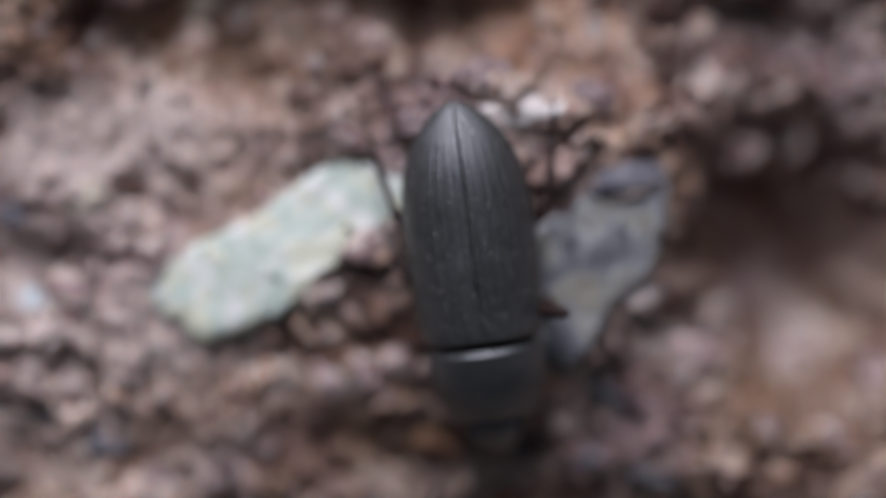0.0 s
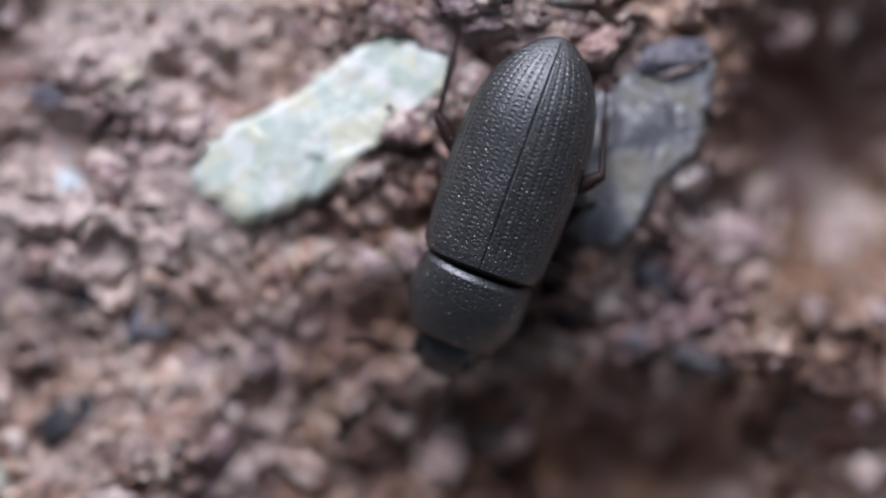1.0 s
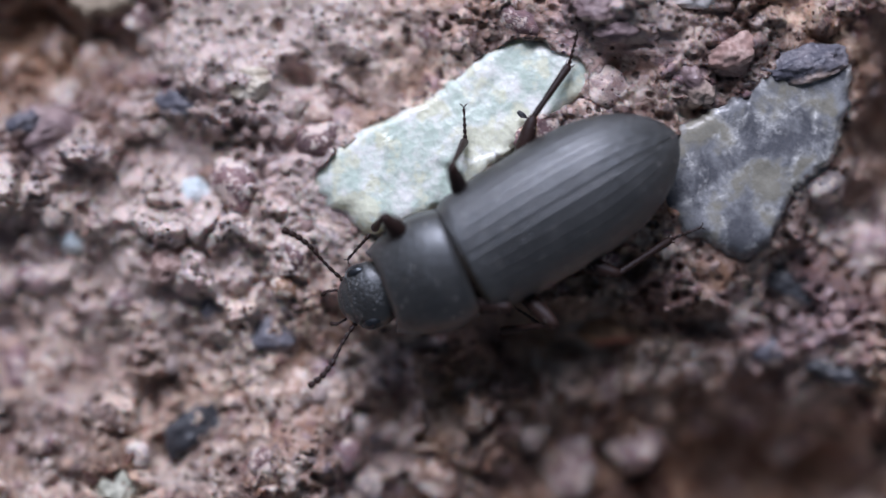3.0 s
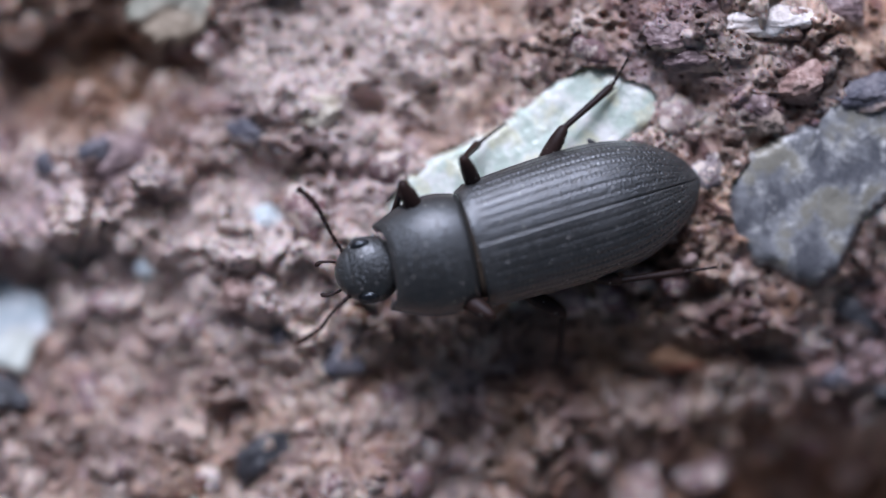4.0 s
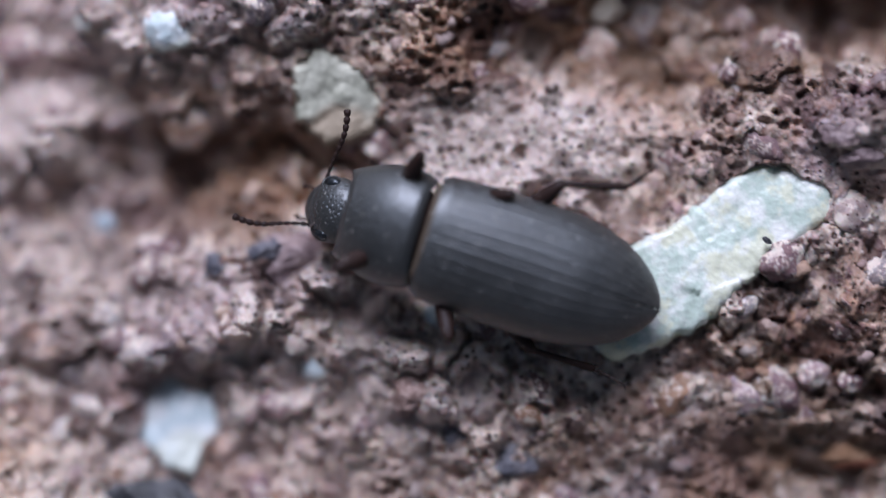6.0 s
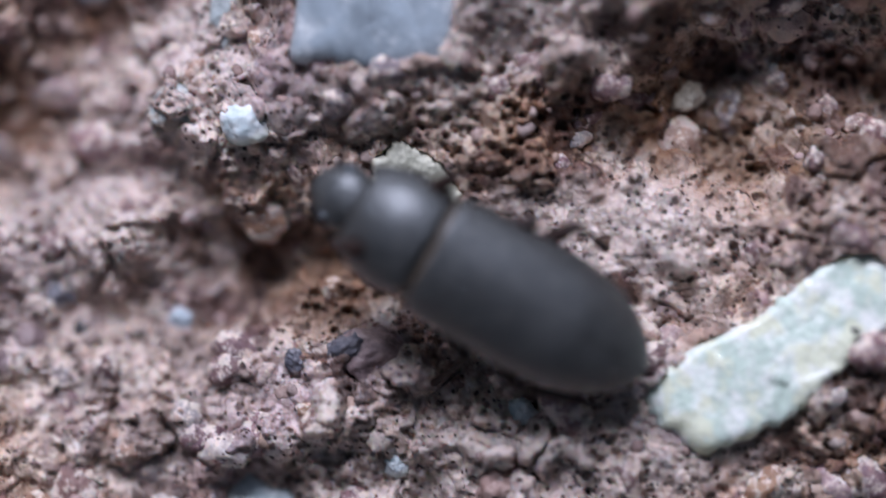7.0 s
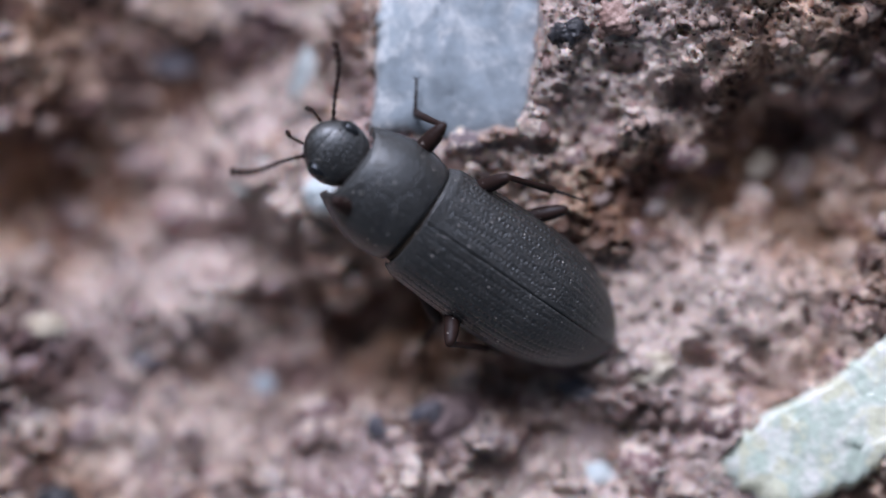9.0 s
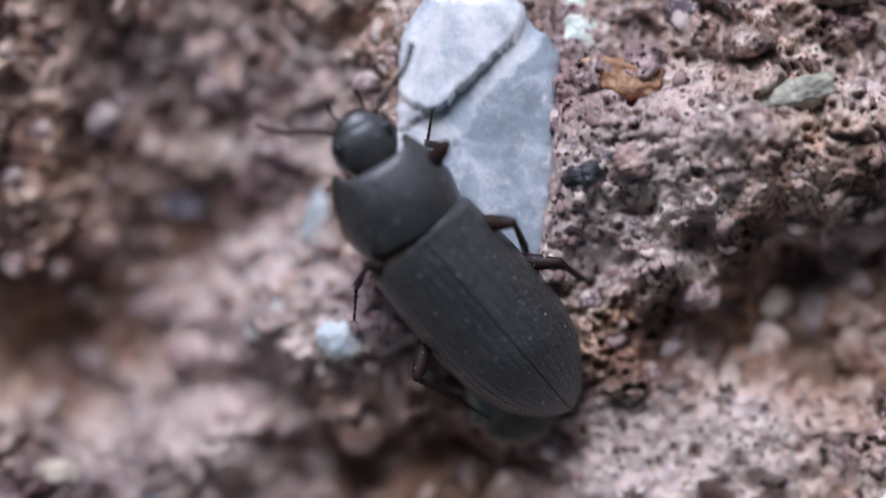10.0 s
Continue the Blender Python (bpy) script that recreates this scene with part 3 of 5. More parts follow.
def cut_stone(name, label, mat, key, top, seed, slope=(0.0, 0.0), lumps=0.06, facets=0, chips=1.0):
    """A larger stone with a broken outline: flat-topped, rounded rim, lumpy skin."""
    mid, reach = TABLES[key]
    cx, cy = place(*mid)
    off = Vector((seed * 7.3, seed * 3.1, seed * 1.7))
    rows, n = [], 150
    rs = random.Random(seed)
    far = float(reach.max()) * UNIT
    sites = [(Vector((rs.uniform(-1, 1) * far, rs.uniform(-1, 1) * far, 0)), rs.uniform(-0.03, 0.03), rs.uniform(-0.1, 0.1), rs.uniform(-0.1, 0.1)) for _ in range(facets)]
    for rho, drop in [(k / 30, 0.0) for k in range(1, 25)] + [(0.86, 0.01), (0.91, 0.05), (0.95, 0.11), (0.985, 0.22), (1.01, 0.4), (1.0, 0.7), (0.97, 1.2)]:
        row = []
        for k in range(n):
            a = -math.pi + 2 * math.pi * k / n
            r = np.interp(a, SECTORS, reach) * UNIT
            d = Vector((math.cos(a), -math.sin(a), 0))
            r *= 1 + 0.09 * chips * noise.noise(d * 3.1 + off) + 0.07 * chips * noise.noise(d * 9 + off) + 0.04 * chips * noise.noise(d * 24 + off)
            p = d * r * rho
            q = p * 1600
            z = 2.0 * abs(noise.noise(q * 0.35 + off)) + 1.1 * abs(noise.noise(q * 0.9 + off)) + 0.35 * noise.noise(q * 1.8 + off)
            z = z * lumps - drop + (p.x * slope[0] + p.y * slope[1]) * 1000
            if sites:
                c0, up, sx, sy = min(sites, key=lambda t_: (t_[0] - p).length_squared)
                z += up + ((p.x - c0.x) * sx + (p.y - c0.y) * sy) * 1000
            row.append((p.x, p.y, z * 0.001))
        rows.append(row)
    ob = part(name, grid_mesh([[(0, 0, rows[0][0][2])] * n] + rows, True), mat, None)
    ob.location = (cx, cy, top * 0.001)
    return tagged(ob, label, "stone", STONES)


cut_stone("quartz_stone", "long white sugary quartz stone set in the rock", WHITE_QUARTZ, "long", 0.62, 11, (0.06, -0.06), 0.045, facets=12)
cut_stone("quartz_stone", "grey translucent quartz stone with white veins and yellowish stains", GREY_QUARTZ, "veined", 0.66, 12, (-0.03, 0.07), 0.05, chips=0.8)
stone("quartz_stone", "dark grey glassy quartz stone in the rock", BLUE_GREY, 1355, 101, 82, 34, 12, 0.25, 0.8, top=1.0, seed=14, sub=5, group=STONES)
cut_stone("quartz_stone", "large blue-white glassy quartz block in the rock", BLUE_QUARTZ, "block", 0.80, 15, (-0.04, 0.05), 0.04, facets=7, chips=0.5)
cut_stone("pebble", "pale greenish cream stone with brown stains", PALE_GREEN, "stained", -0.3, 19, (0.0, 0.1), 0.14)
cut_stone("pebble", "large bluish-white quartz pebble in the rock", MILK_QUARTZ, "bluish", -1.55, 23, (0.05, -0.2), 0.08)
stone("pebble", "small bright white quartz pebble", MILK_QUARTZ, -186, -188, 44, 38, 10, 0.5, 0.9, rough=0.06, seed=16, group=STONES)
stone("pebble", "pale bluish-white quartz pebble in the rock", DULL_QUARTZ, -315, -220, 36, 44, -30, 0.05, 0.8, rough=0.08, seed=17, group=STONES)
stone("pebble", "narrow bright white quartz chip", DULL_QUARTZ, -220, -391, 66, 28, 80, 0.3, 0.8, seed=18, group=STONES)
stone("pebble", "pale yellow-white chalky pebble in the rock", CREAM, 389, 133, 46, 30, 10, 0.12, 0.8, seed=20, group=STONES)
stone("pebble", "small white quartz pebble in the rock", MILK_QUARTZ, 288, 326, 27, 27, 30, 0.2, 0.9, seed=21, group=STONES)
stone("pebble", "small white quartz pebble in the rock", MILK_QUARTZ, 70, 410, 24, 26, 10, 0.2, 0.9, seed=22, group=STONES)
stone("pebble", "black slate pebble in the rock", SLATE, -218, 646, 82, 44, -12, 0.3, 0.8, seed=24, group=STONES)
stone("pebble", "dark blue-grey rounded pebble in the rock", BLUE_GREY, 410, 583, 58, 46, 5, 0.3, 0.9, seed=25, group=STONES)
stone("pebble", "dark grey-green slate chip in the rock", SLATE, 286, 749, 64, 34, 32, 0.25, 0.8, seed=26, group=STONES)
stone("pebble", "small dark grey pebble in the rock", BLUE_GREY, 321, 527, 20, 36, 8, 0.2, 0.9, seed=27, group=STONES)
stone("pebble", "greenish-grey pebble in the rock", PALE_GREEN, 152, 853, 56, 42, 10, 0.2, 0.8, seed=28, group=STONES)
stone("pebble", "blue-black slate chip in the rock", SLATE, 1343, 488, 66, 34, -30, 0.25, 0.8, seed=29, group=STONES)
stone("pebble", "dark blue slate chip in the rock", SLATE, 1436, 638, 62, 32, -8, 0.25, 0.8, seed=30, group=STONES)
stone("pebble", "blue-grey rounded pebble in the rock", BLUE_GREY, 1309, 605, 34, 26, 0, 0.2, 0.9, seed=31, group=STONES)
stone("pebble", "rounded translucent pink grain in the rock", PINK, 1235, 85, 44, 36, 20, 0.35, 0.9, seed=32, group=STONES)
stone("pebble", "large mauve grain with pale crust", MAUVE, 1154, 112, 48, 62, 8, 0.35, 0.9, seed=33, group=STONES)
stone("pebble", "flat mauve grain with pale crust", MAUVE, 1049, 42, 62, 24, 6, 0.3, 0.9, seed=34, group=STONES)
stone("pebble", "bright cream-white chalky stone in the rock", CHALK, 1171, -23, 88, 32, 4, 0.35, 0.8, seed=35, group=STONES)
stone("pebble", "mauve grain with pale crust", MAUVE, 996, 2, 40, 28, -10, 0.3, 0.9, seed=36, group=STONES)
stone("pebble", "mauve grain with pale crust", MAUVE, 1098, -77, 60, 40, 25, 0.3, 0.9, seed=37, group=STONES)
stone("pebble", "mauve rounded grain in the rock", MAUVE, 1301, -48, 48, 36, -20, 0.3, 0.9, seed=38, group=STONES)
stone("pebble", "orange-brown worn pebble in the rock", OCHRE, 1018, 566, 62, 28, 8, 0.25, 0.7, seed=39, group=STONES)
stone("pebble", "dark glassy crystal grain in the rock", SLATE, 254, -459, 38, 31, 5, 0.35, 1.0, seed=40, cuts=10, group=STONES)
stone("pebble", "bright pinkish-white pebble in the rock", PINK, 345, -489, 48, 40, 20, 0.35, 0.9, seed=41, group=STONES)
stone("pebble", "ochre pebble with a red spot", OCHRE, 331, -624, 74, 42, -10, 0.3, 0.8, seed=42, group=STONES)
stone("pebble", "white speckled stone in the rock", WHITE_QUARTZ, 248, -716, 40, 56, 5, 0.3, 0.8, seed=43, group=STONES)
stone("pebble", "pale greenish oblong stone in the rock", PALE_GREEN, 626, -590, 68, 30, 18, 0.35, 0.9, seed=44, group=STONES)
stone("pebble", "dark blue-grey pebble in the rock", BLUE_GREY, -474, -439, 50, 34, -8, 0.3, 0.9, seed=45, group=STONES)
stone("pebble", "dark grey angular chip in the rock", BLUE_GREY, -10, 210, 40, 32, 30, 0.25, 0.9, seed=46, group=STONES)
stone("pebble", "small dark grey chip in the rock", BLUE_GREY, -100, 229, 24, 24, 20, 0.2, 0.9, seed=47, group=STONES)
stone("pebble", "small dark teal pebble in the rock", SLATE, -488, 170, 18, 18, 0, 0.2, 1.0, seed=48, group=STONES)
stone("pebble", "grey rounded pebble in the rock", BLUE_GREY, -528, 108, 30, 32, 0, 0.25, 1.0, seed=49, group=STONES)
stone("pebble", "dark mauve pebble in the rock", MAUVE, -651, 234, 46, 34, 10, 0.3, 0.9, seed=50, group=STONES)
stone("pebble", "blue-black pebble in the rock", SLATE, -679, 356, 44, 36, 0, 0.3, 0.9, seed=51, group=STONES)
stone("pebble", "pale yellow chalky pebble in the rock", CREAM, -699, 38, 40, 24, 5, 0.2, 0.8, seed=52, group=STONES)
stone("pebble", "greyish-white pebble in the rock", BLUE_QUARTZ, -308, 161, 27, 30, 0, 0.2, 0.9, seed=53, group=STONES)
stone("pebble", "tan grain of sandstone in the rock", CREAM, 587, -224, 30, 24, 25, 0.3, 0.9, seed=54, group=STONES)
stone("pebble", "reddish-brown pebble in the rock", MAUVE, -584, 190, 32, 42, 10, 0.25, 0.9, seed=55, group=STONES)
stone("pebble", "dark grey pebble in the rock", BLUE_GREY, 262, 171, 44, 26, -20, 0.2, 0.8, seed=56, group=STONES)
stone("pebble", "large dark mauve stone in the rock", MAUVE, 27, 224, 74, 50, 8, 0.35, 0.9, seed=57, group=STONES)
stone("pebble", "pinkish-white pebble in the rock", PINK, 244, 452, 42, 34, 10, 0.3, 0.9, seed=58, group=STONES)

stone("speck", "tiny black speck lying on the white quartz", SLATE, 864, 189, 10, 5, -30, 0.1, 0.9, top=1.0, seed=59, sub=3)
# ---- the beetle: +x ahead, +y its left, origin at the joint behind the pronotum ----
MM = 0.001
beetle = new("beetle")
tagged(beetle, "dark grey-black beetle with grooved wing cases crawling over the rock", "beetle")


def case_width(s):
    if s < 0.45:
        w = 1.33 + 0.11 * math.sin(math.pi / 2 * s / 0.45)
    else:
        w = 1.44 * max(0.0, 1 - ((s - 0.45) / 0.55) ** 2.5) ** 0.64
    return w * min(1.0, 0.93 + 1.75 * s) if s < 0.04 else w


def case_height(s):
    return 0.98 * (1 - 0.9 * max(0, (s - 0.55) / 0.45) ** 2.1) * (0.84 + 0.16 * math.sin(math.pi / 2 * min(1, s / 0.4)))


def wing_case(side):
    """One wing case with nine punctured grooves and a turned-down margin."""
    rows = []
    n_along, n_round = 190, 81
    for i in range(n_along + 1):
        s = i / n_along
        s = 1 - 0.5 * (2 - 2 * s) ** 1.25 if s > 0.5 else s
        w, h = case_width(min(s, 0.9995)), case_height(s)
        row = []
        for j in range(n_round + 1):
            q = j / n_round
            ang = q * radians(104)
            k = q * 10.2
            d = abs(k - round(k))
            groove = 0.0
            if 1 <= round(k) <= 9:
                dots = 0.5 + 0.5 * math.cos(s * 5.35 / 0.115 * 2 * math.pi + round(k) * 1.9)
                groove = math.exp(-(d / 0.17) ** 2) * (0.010 + 0.024 * dots ** 2) * min(1, (1 - s) * 9) * min(1, s * 12)
            if j == 0:
                groove = 0.03
            rib = 0.008 * (1 - (2 * d) ** 2)
            r = 1 + (rib - groove) / max(0.25, h)
            y = (0.006 + w * math.sin(ang) * r) * side
            z = h * math.cos(ang) * (r if j < n_round - 4 else 1) if ang < math.pi / 2 else 0.45 * h * math.cos(ang)
            if n_round - 13 < j < n_round - 9:
                y *= 1.012
            row.append((-5.35 * s * MM, y * MM, (z - 0.04 * s) * MM))
        rows.append(row)
    # turned-in front edge
    first = [(p[0] - 0.02 * MM, p[1] * 0.96, p[2] * 0.9 - 0.05 * MM) for p in rows[0]]
    return grid_mesh([first] + rows)


for sd in (1, -1):
    part("wing_case", wing_case(sd), SHELL, beetle, "finely grooved dull black wing case")


def shell_of_rings(rings, n=48):
    """A closed body from rings (x, half width, top, bottom), in mm."""
    rows = []
    for x, w, top, low in rings:
        row = []
        for k in range(n):
            a = 2 * math.pi * k / n
            z = math.sin(a) * (top if math.sin(a) > 0 else low)
            row.append((x * MM, math.cos(a) * w * MM, z * MM))
        rows.append(row)
    return grid_mesh(rows, True)


part("abdomen", shell_of_rings([(0.25, 0.02, 0.02, 0.02), (0.2, 0.8, 0.35, 0.6), (-0.3, 1.12, 0.4, 0.8), (-1.5, 1.30, 0.4, 0.85), (-3.0, 1.30, 0.35, 0.75), (-4.3, 0.95, 0.2, 0.5), (-5.1, 0.3, 0.08, 0.15), (-5.2, 0.02, 0.02, 0.02)]), LIMB, beetle)
part("scutellum", shell_of_rings([(0.12, 0.02, 0.02, 0.02), (0.08, 1.12, 0.62, 0.3), (-0.1, 1.14, 0.66, 0.3), (-0.2, 0.3, 0.5, 0.2), (-0.3, 0.02, 0.3, 0.1)]), JOINT, beetle, "pale brown skin in the waist")


def pronotum_mesh():
    """Neck shield: widest before the middle of its length, hollowed front edge between pointed corners, fine raised rim."""
    rows = []
    for i in range(71):
        s = i / 70
        x = 0.05 + 1.74 * s
        w = 1.19 + 0.15 * math.sin(math.pi * min(1, s * 1.05)) - 0.24 * s ** 2.4
        h = 0.80 + 0.10 * math.sin(math.pi * s) - 0.20 * s ** 2
        edge = min(1, s * 14, (1 - s) * 14 + 0.1)
        h, w = h * (0.86 + 0.14 * edge), w * (0.97 + 0.03 * edge)
        row = []
        for j in range(97):
            q = j / 96 * 2 - 1
            a = q * radians(108)
            bow = 0.20 * min(1.0, abs(q) / 0.8) ** 2.6 * (s ** 3) - 0.07 * (1 - abs(q)) * (1 - s)
            y, z = w * math.sin(a), h * math.cos(a) if abs(a) < math.pi / 2 else 0.8 * h * math.cos(a)
            if 0.78 < abs(q) < 0.84:
                y *= 1.018
            row.append(((x + bow) * MM, y * MM, (z - 0.02) * MM))
        rows.append(row)
    back = [(p[0] + 0.03 * MM, p[1] * 0.92, p[2] * 0.85) for p in rows[0]]
    fore = [(p[0] - 0.08 * MM, p[1] * 0.84, p[2] * 0.80) for p in rows[-1]]
    return grid_mesh([back] + rows + [fore])


pronotum = part("pronotum", pronotum_mesh(), SHIELD, beetle, "dull black finely punctured neck shield")
part("prothorax", shell_of_rings([(-0.05, 0.02, 0.02, 0.02), (0.0, 0.85, 0.5, 0.4), (0.5, 1.12, 0.5, 0.62), (1.3, 1.0, 0.5, 0.55), (1.68, 0.72, 0.44, 0.42), (1.74, 0.02, 0.02, 0.02)]), LIMB, pronotum)


def head_mesh():
    """Round head on a narrower neck, with a brow groove before the eyes and a blunt muzzle."""
    rings = [(-0.42, 0.02, 0.02, 0.02), (-0.40, 0.44, 0.26, 0.26), (-0.10, 0.50, 0.33, 0.30), (0.10, 0.56, 0.38, 0.32), (0.26, 0.68, 0.43, 0.35), (0.46, 0.765, 0.47, 0.37),
             (0.66, 0.785, 0.48, 0.38), (0.86, 0.745, 0.455, 0.36), (1.02, 0.665, 0.41, 0.33), (1.08, 0.63, 0.375, 0.32), (1.12, 0.60, 0.37, 0.31), (1.24, 0.50, 0.33, 0.28),
             (1.36, 0.36, 0.25, 0.23), (1.43, 0.20, 0.15, 0.16), (1.46, 0.02, 0.02, 0.02)]
    rows, n = [], 64
    for k in range(len(rings) - 1):
        for f in ((0.0, 0.25, 0.5, 0.75) if 1 <= k <= 12 else (0.0,)):
            x, w, top, low = [a + (b - a) * f for a, b in zip(rings[k], rings[k + 1])]
            row = []
            for m in range(n):
                a = 2 * math.pi * m / n
                ca, sa = math.cos(a), math.sin(a)
                y = math.copysign(abs(ca) ** 0.92, ca) * w
                row.append((x * MM, y * MM, sa * (top if sa > 0 else low) * MM))
            rows.append(row)
    x, w, top, low = rings[-1]
    rows.append([(x * MM, math.cos(2 * math.pi * m / n) * w * MM, math.sin(2 * math.pi * m / n) * top * MM) for m in range(n)])
    for row in rows:
        row[:] = [(p[0] * 0.94, p[1] * 0.94, p[2] * 0.94) for p in row]
    return grid_mesh(rows, True)


head = part("head", head_mesh(), SHIELD, beetle, "dull black finely punctured rounded head")


def ball(x, y, z, a, b, c, bm=None, seg=16):
    bm = bm or bmesh.new()
    r = bmesh.ops.create_uvsphere(bm, u_segments=seg, v_segments=max(8, seg // 2), radius=1)
    for v in r["verts"]:
        v.co = Vector(((x + v.co.x * a) * MM, (y + v.co.y * b) * MM, (z + v.co.z * c) * MM))
    return bm


def tube(points, bm=None, seg=12):
    """A rounded limb through (x, y, z, radius) in mm."""
    bm = bm or bmesh.new()
    rings = []
    pts = [Vector(p[:3]) for p in points]
    for k, p in enumerate(points):
        d = (pts[min(k + 1, len(pts) - 1)] - pts[max(k - 1, 0)]).normalized()
        side = d.cross(Vector((0, 0, 1)))
        side = side.normalized() if side.length > 1e-6 else Vector((0, 1, 0))
        up = side.cross(d)
        rings.append([bm.verts.new((pts[k] + (side * math.cos(a) + up * math.sin(a)) * p[3]) * MM) for a in (2 * math.pi * i / seg for i in range(seg))])
    for r0, r1 in zip(rings, rings[1:]):
        for i in range(seg):
            bm.faces.new((r0[i], r0[(i + 1) % seg], r1[(i + 1) % seg], r1[i]))
    bm.faces.new(rings[0][::-1])
    bm.faces.new(rings[-1])
    return bm


antennae, femurs, tibias, tarsi = {}, {}, {}, {}
HIPS = {leg + "_" + key: (x, y * sd, z) for leg, x, y, z in (("hind", -1.75, 0.9, -0.5), ("middle", -0.6, 0.9, -0.5), ("front", 0.75, 0.62, -0.45)) for key, sd in (("left", 1), ("right", -1))}
for key, sd in (("left", 1), ("right", -1)):
    part("eye", ball(0.70, 0.565 * sd, 0.22, 0.22, 0.135, 0.125, seg=28), EYE, head, "shiny black eye")
    # raised brow round the eye
    ring = [(0.70 + 0.26 * math.cos(a), (0.55 + 0.165 * math.sin(a)) * sd, 0.24 - 0.10 * math.sin(a), 0.022) for a in (radians(k) for k in range(-100, 281, 20))]
    part("brow", tube(ring), SHIELD, head)
    bm = tube([(1.15, 0.26 * sd, -0.1, 0.035), (1.40, 0.34 * sd, -0.12, 0.03), (1.58, 0.37 * sd, -0.12, 0.03), (1.62, 0.37 * sd, -0.12, 0.045), (1.72, 0.33 * sd, -0.13, 0.055), (1.76, 0.31 * sd, -0.13, 0.02)])
    part("palp", bm, LIMB, head)
    pts, x, y, turn_ = [], 0.0, 0.0, 0.0
    for k in range(11):
        thick = (0.066, 0.05, 0.044)[min(k, 2)] + 0.0056 * max(0, k - 3)
        long_ = 0.2 if k == 2 else 0.165
        for f, g in ((0.0, 0.55), (0.2, 0.8), (0.55, 1.0), (0.85, 0.95), (0.97, 0.6)):
            pts.append((x + math.cos(turn_) * long_ * f, y + math.sin(turn_) * long_ * f, 0.016 * (k + f), thick * g))
        x, y = x + math.cos(turn_) * long_, y + math.sin(turn_) * long_
        turn_ += 0.05 * sd * (1 if k < 5 else -2.2)
    bm = tube(pts + [(x, y, 0.176, 0.01)])
    antennae[key] = part("antenna", bm, LIMB, head, "beaded dark brown antenna")
    for leg in ("front", "middle", "hind"):
        big = 1.12 if leg == "front" else 1.0
        bm = tube([(-0.1, 0, 0, 0.08), (0.05, 0, 0, 0.12), (0.35, 0, 0.02, 0.15 * big), (0.85, 0, 0.04, 0.185 * big), (1.2, 0, 0.04, 0.17 * big), (1.42, 0, 0.01, 0.13), (1.52, 0, 0, 0.10), (1.57, 0, 0, 0.045)], seg=16)
        fem = part("femur", bm, LIMB, beetle, "thick glossy dark brown thigh")
        pts = [(-0.04, 0, 0, 0.05), (0.05, 0, 0, 0.07), (0.4, 0, 0.02, 0.068), (1.0, 0, 0.01, 0.082), (1.36, 0, 0, 0.095), (1.44, 0, 0, 0.06)]
        bm = tube(pts)
        for c in (1, -1):
            tube([(1.38, 0.05 * c, -0.02, 0.02), (1.47, 0.085 * c, -0.05, 0.014), (1.54, 0.10 * c, -0.07, 0.003)], bm, 6)
        tib = part("tibia", bm, LIMB, fem, "slender dark brown shin with two end spurs")
        pts, px, pz = [(-0.02, 0, 0, 0.03)], 0.0, 0.0
        for k in range(5):
            step = 0.2 if k == 4 else 0.12
            pts += [(px + step * f, 0, pz + 0.05 * f, (0.05 - 0.004 * k) * g) for f, g in ((0.05, 0.55), (0.4, 0.85), (0.8, 1.0), (0.97, 0.6))]
            px, pz = px + step, pz + 0.05
        bm = tube(pts)
        for c in (1, -1):
            tube([(px, 0, pz, 0.016), (px + 0.07, 0.05 * c, pz, 0.012), (px + 0.1, 0.10 * c, pz - 0.04, 0.004)], bm, 6)
        tarsus = part("tarsus", bm, LIMB, fem, "thin jointed foot with two claws")
        femurs[leg + "_" + key], tibias[leg + "_" + key], tarsi[leg + "_" + key] = fem, tib, tarsus


def bone(hip, turn, lift):
    """Thigh pose from its hip in mm, its turn and its lift in degrees."""
    return pose(hip[0] * MM, hip[1] * MM, hip[2] * MM, 0, -lift, turn)


def shin(turn, lift, turn2, lift2):
    """Shin pose in the thigh's space, from both turns and lifts in the beetle's space."""
    rel = pose(0, 0, 0, 0, -lift, turn).inverted() @ pose(0, 0, 0, 0, -lift2, turn2)
    return Matrix.Translation((1.5 * MM, 0, 0)) @ rel


def foot(turn, lift, turn2, lift2, turn3, lift3):
    """Foot pose in the thigh's space, from the turns and lifts of thigh, shin and foot in the beetle's space."""
    thigh, lower, toes = (pose(0, 0, 0, 0, -b, a) for a, b in ((turn, lift), (turn2, lift2), (turn3, lift3)))
    ankle = Vector((1.5 * MM, 0, 0)) + thigh.inverted() @ (lower @ Vector((1.44 * MM, 0, 0)))
    return Matrix.Translation(ankle) @ thigh.inverted() @ toes


def feeler(side, turn, lift):
    """Feeler pose on the head: side, turn and lift in degrees."""
    return pose(1.05 * MM, 0.43 * MM * side, 0.02 * MM, 0, -lift, turn)


# ---- grains and crumbs of the rock ----
def scatter(count, seed, lo, hi):
    rs = random.Random(seed)
    made = []
    while len(made) < count:
        u, v, r = rs.uniform(-850, 1850), rs.uniform(-800, 900), lo + (hi - lo) * rs.random() ** 2.2
        if float(smooth_patch(np.array([u]), np.array([v]))[0]) < 0.35 and min(float(bed(u, v, k)) for k in TABLES) > 1.0 and all(math.hypot(u - a, v - b) > c + 0.7 * r for a, b, c in TAKEN):
            made.append((u, v, r, rs.uniform(0, 360), rs.random()))
    return made


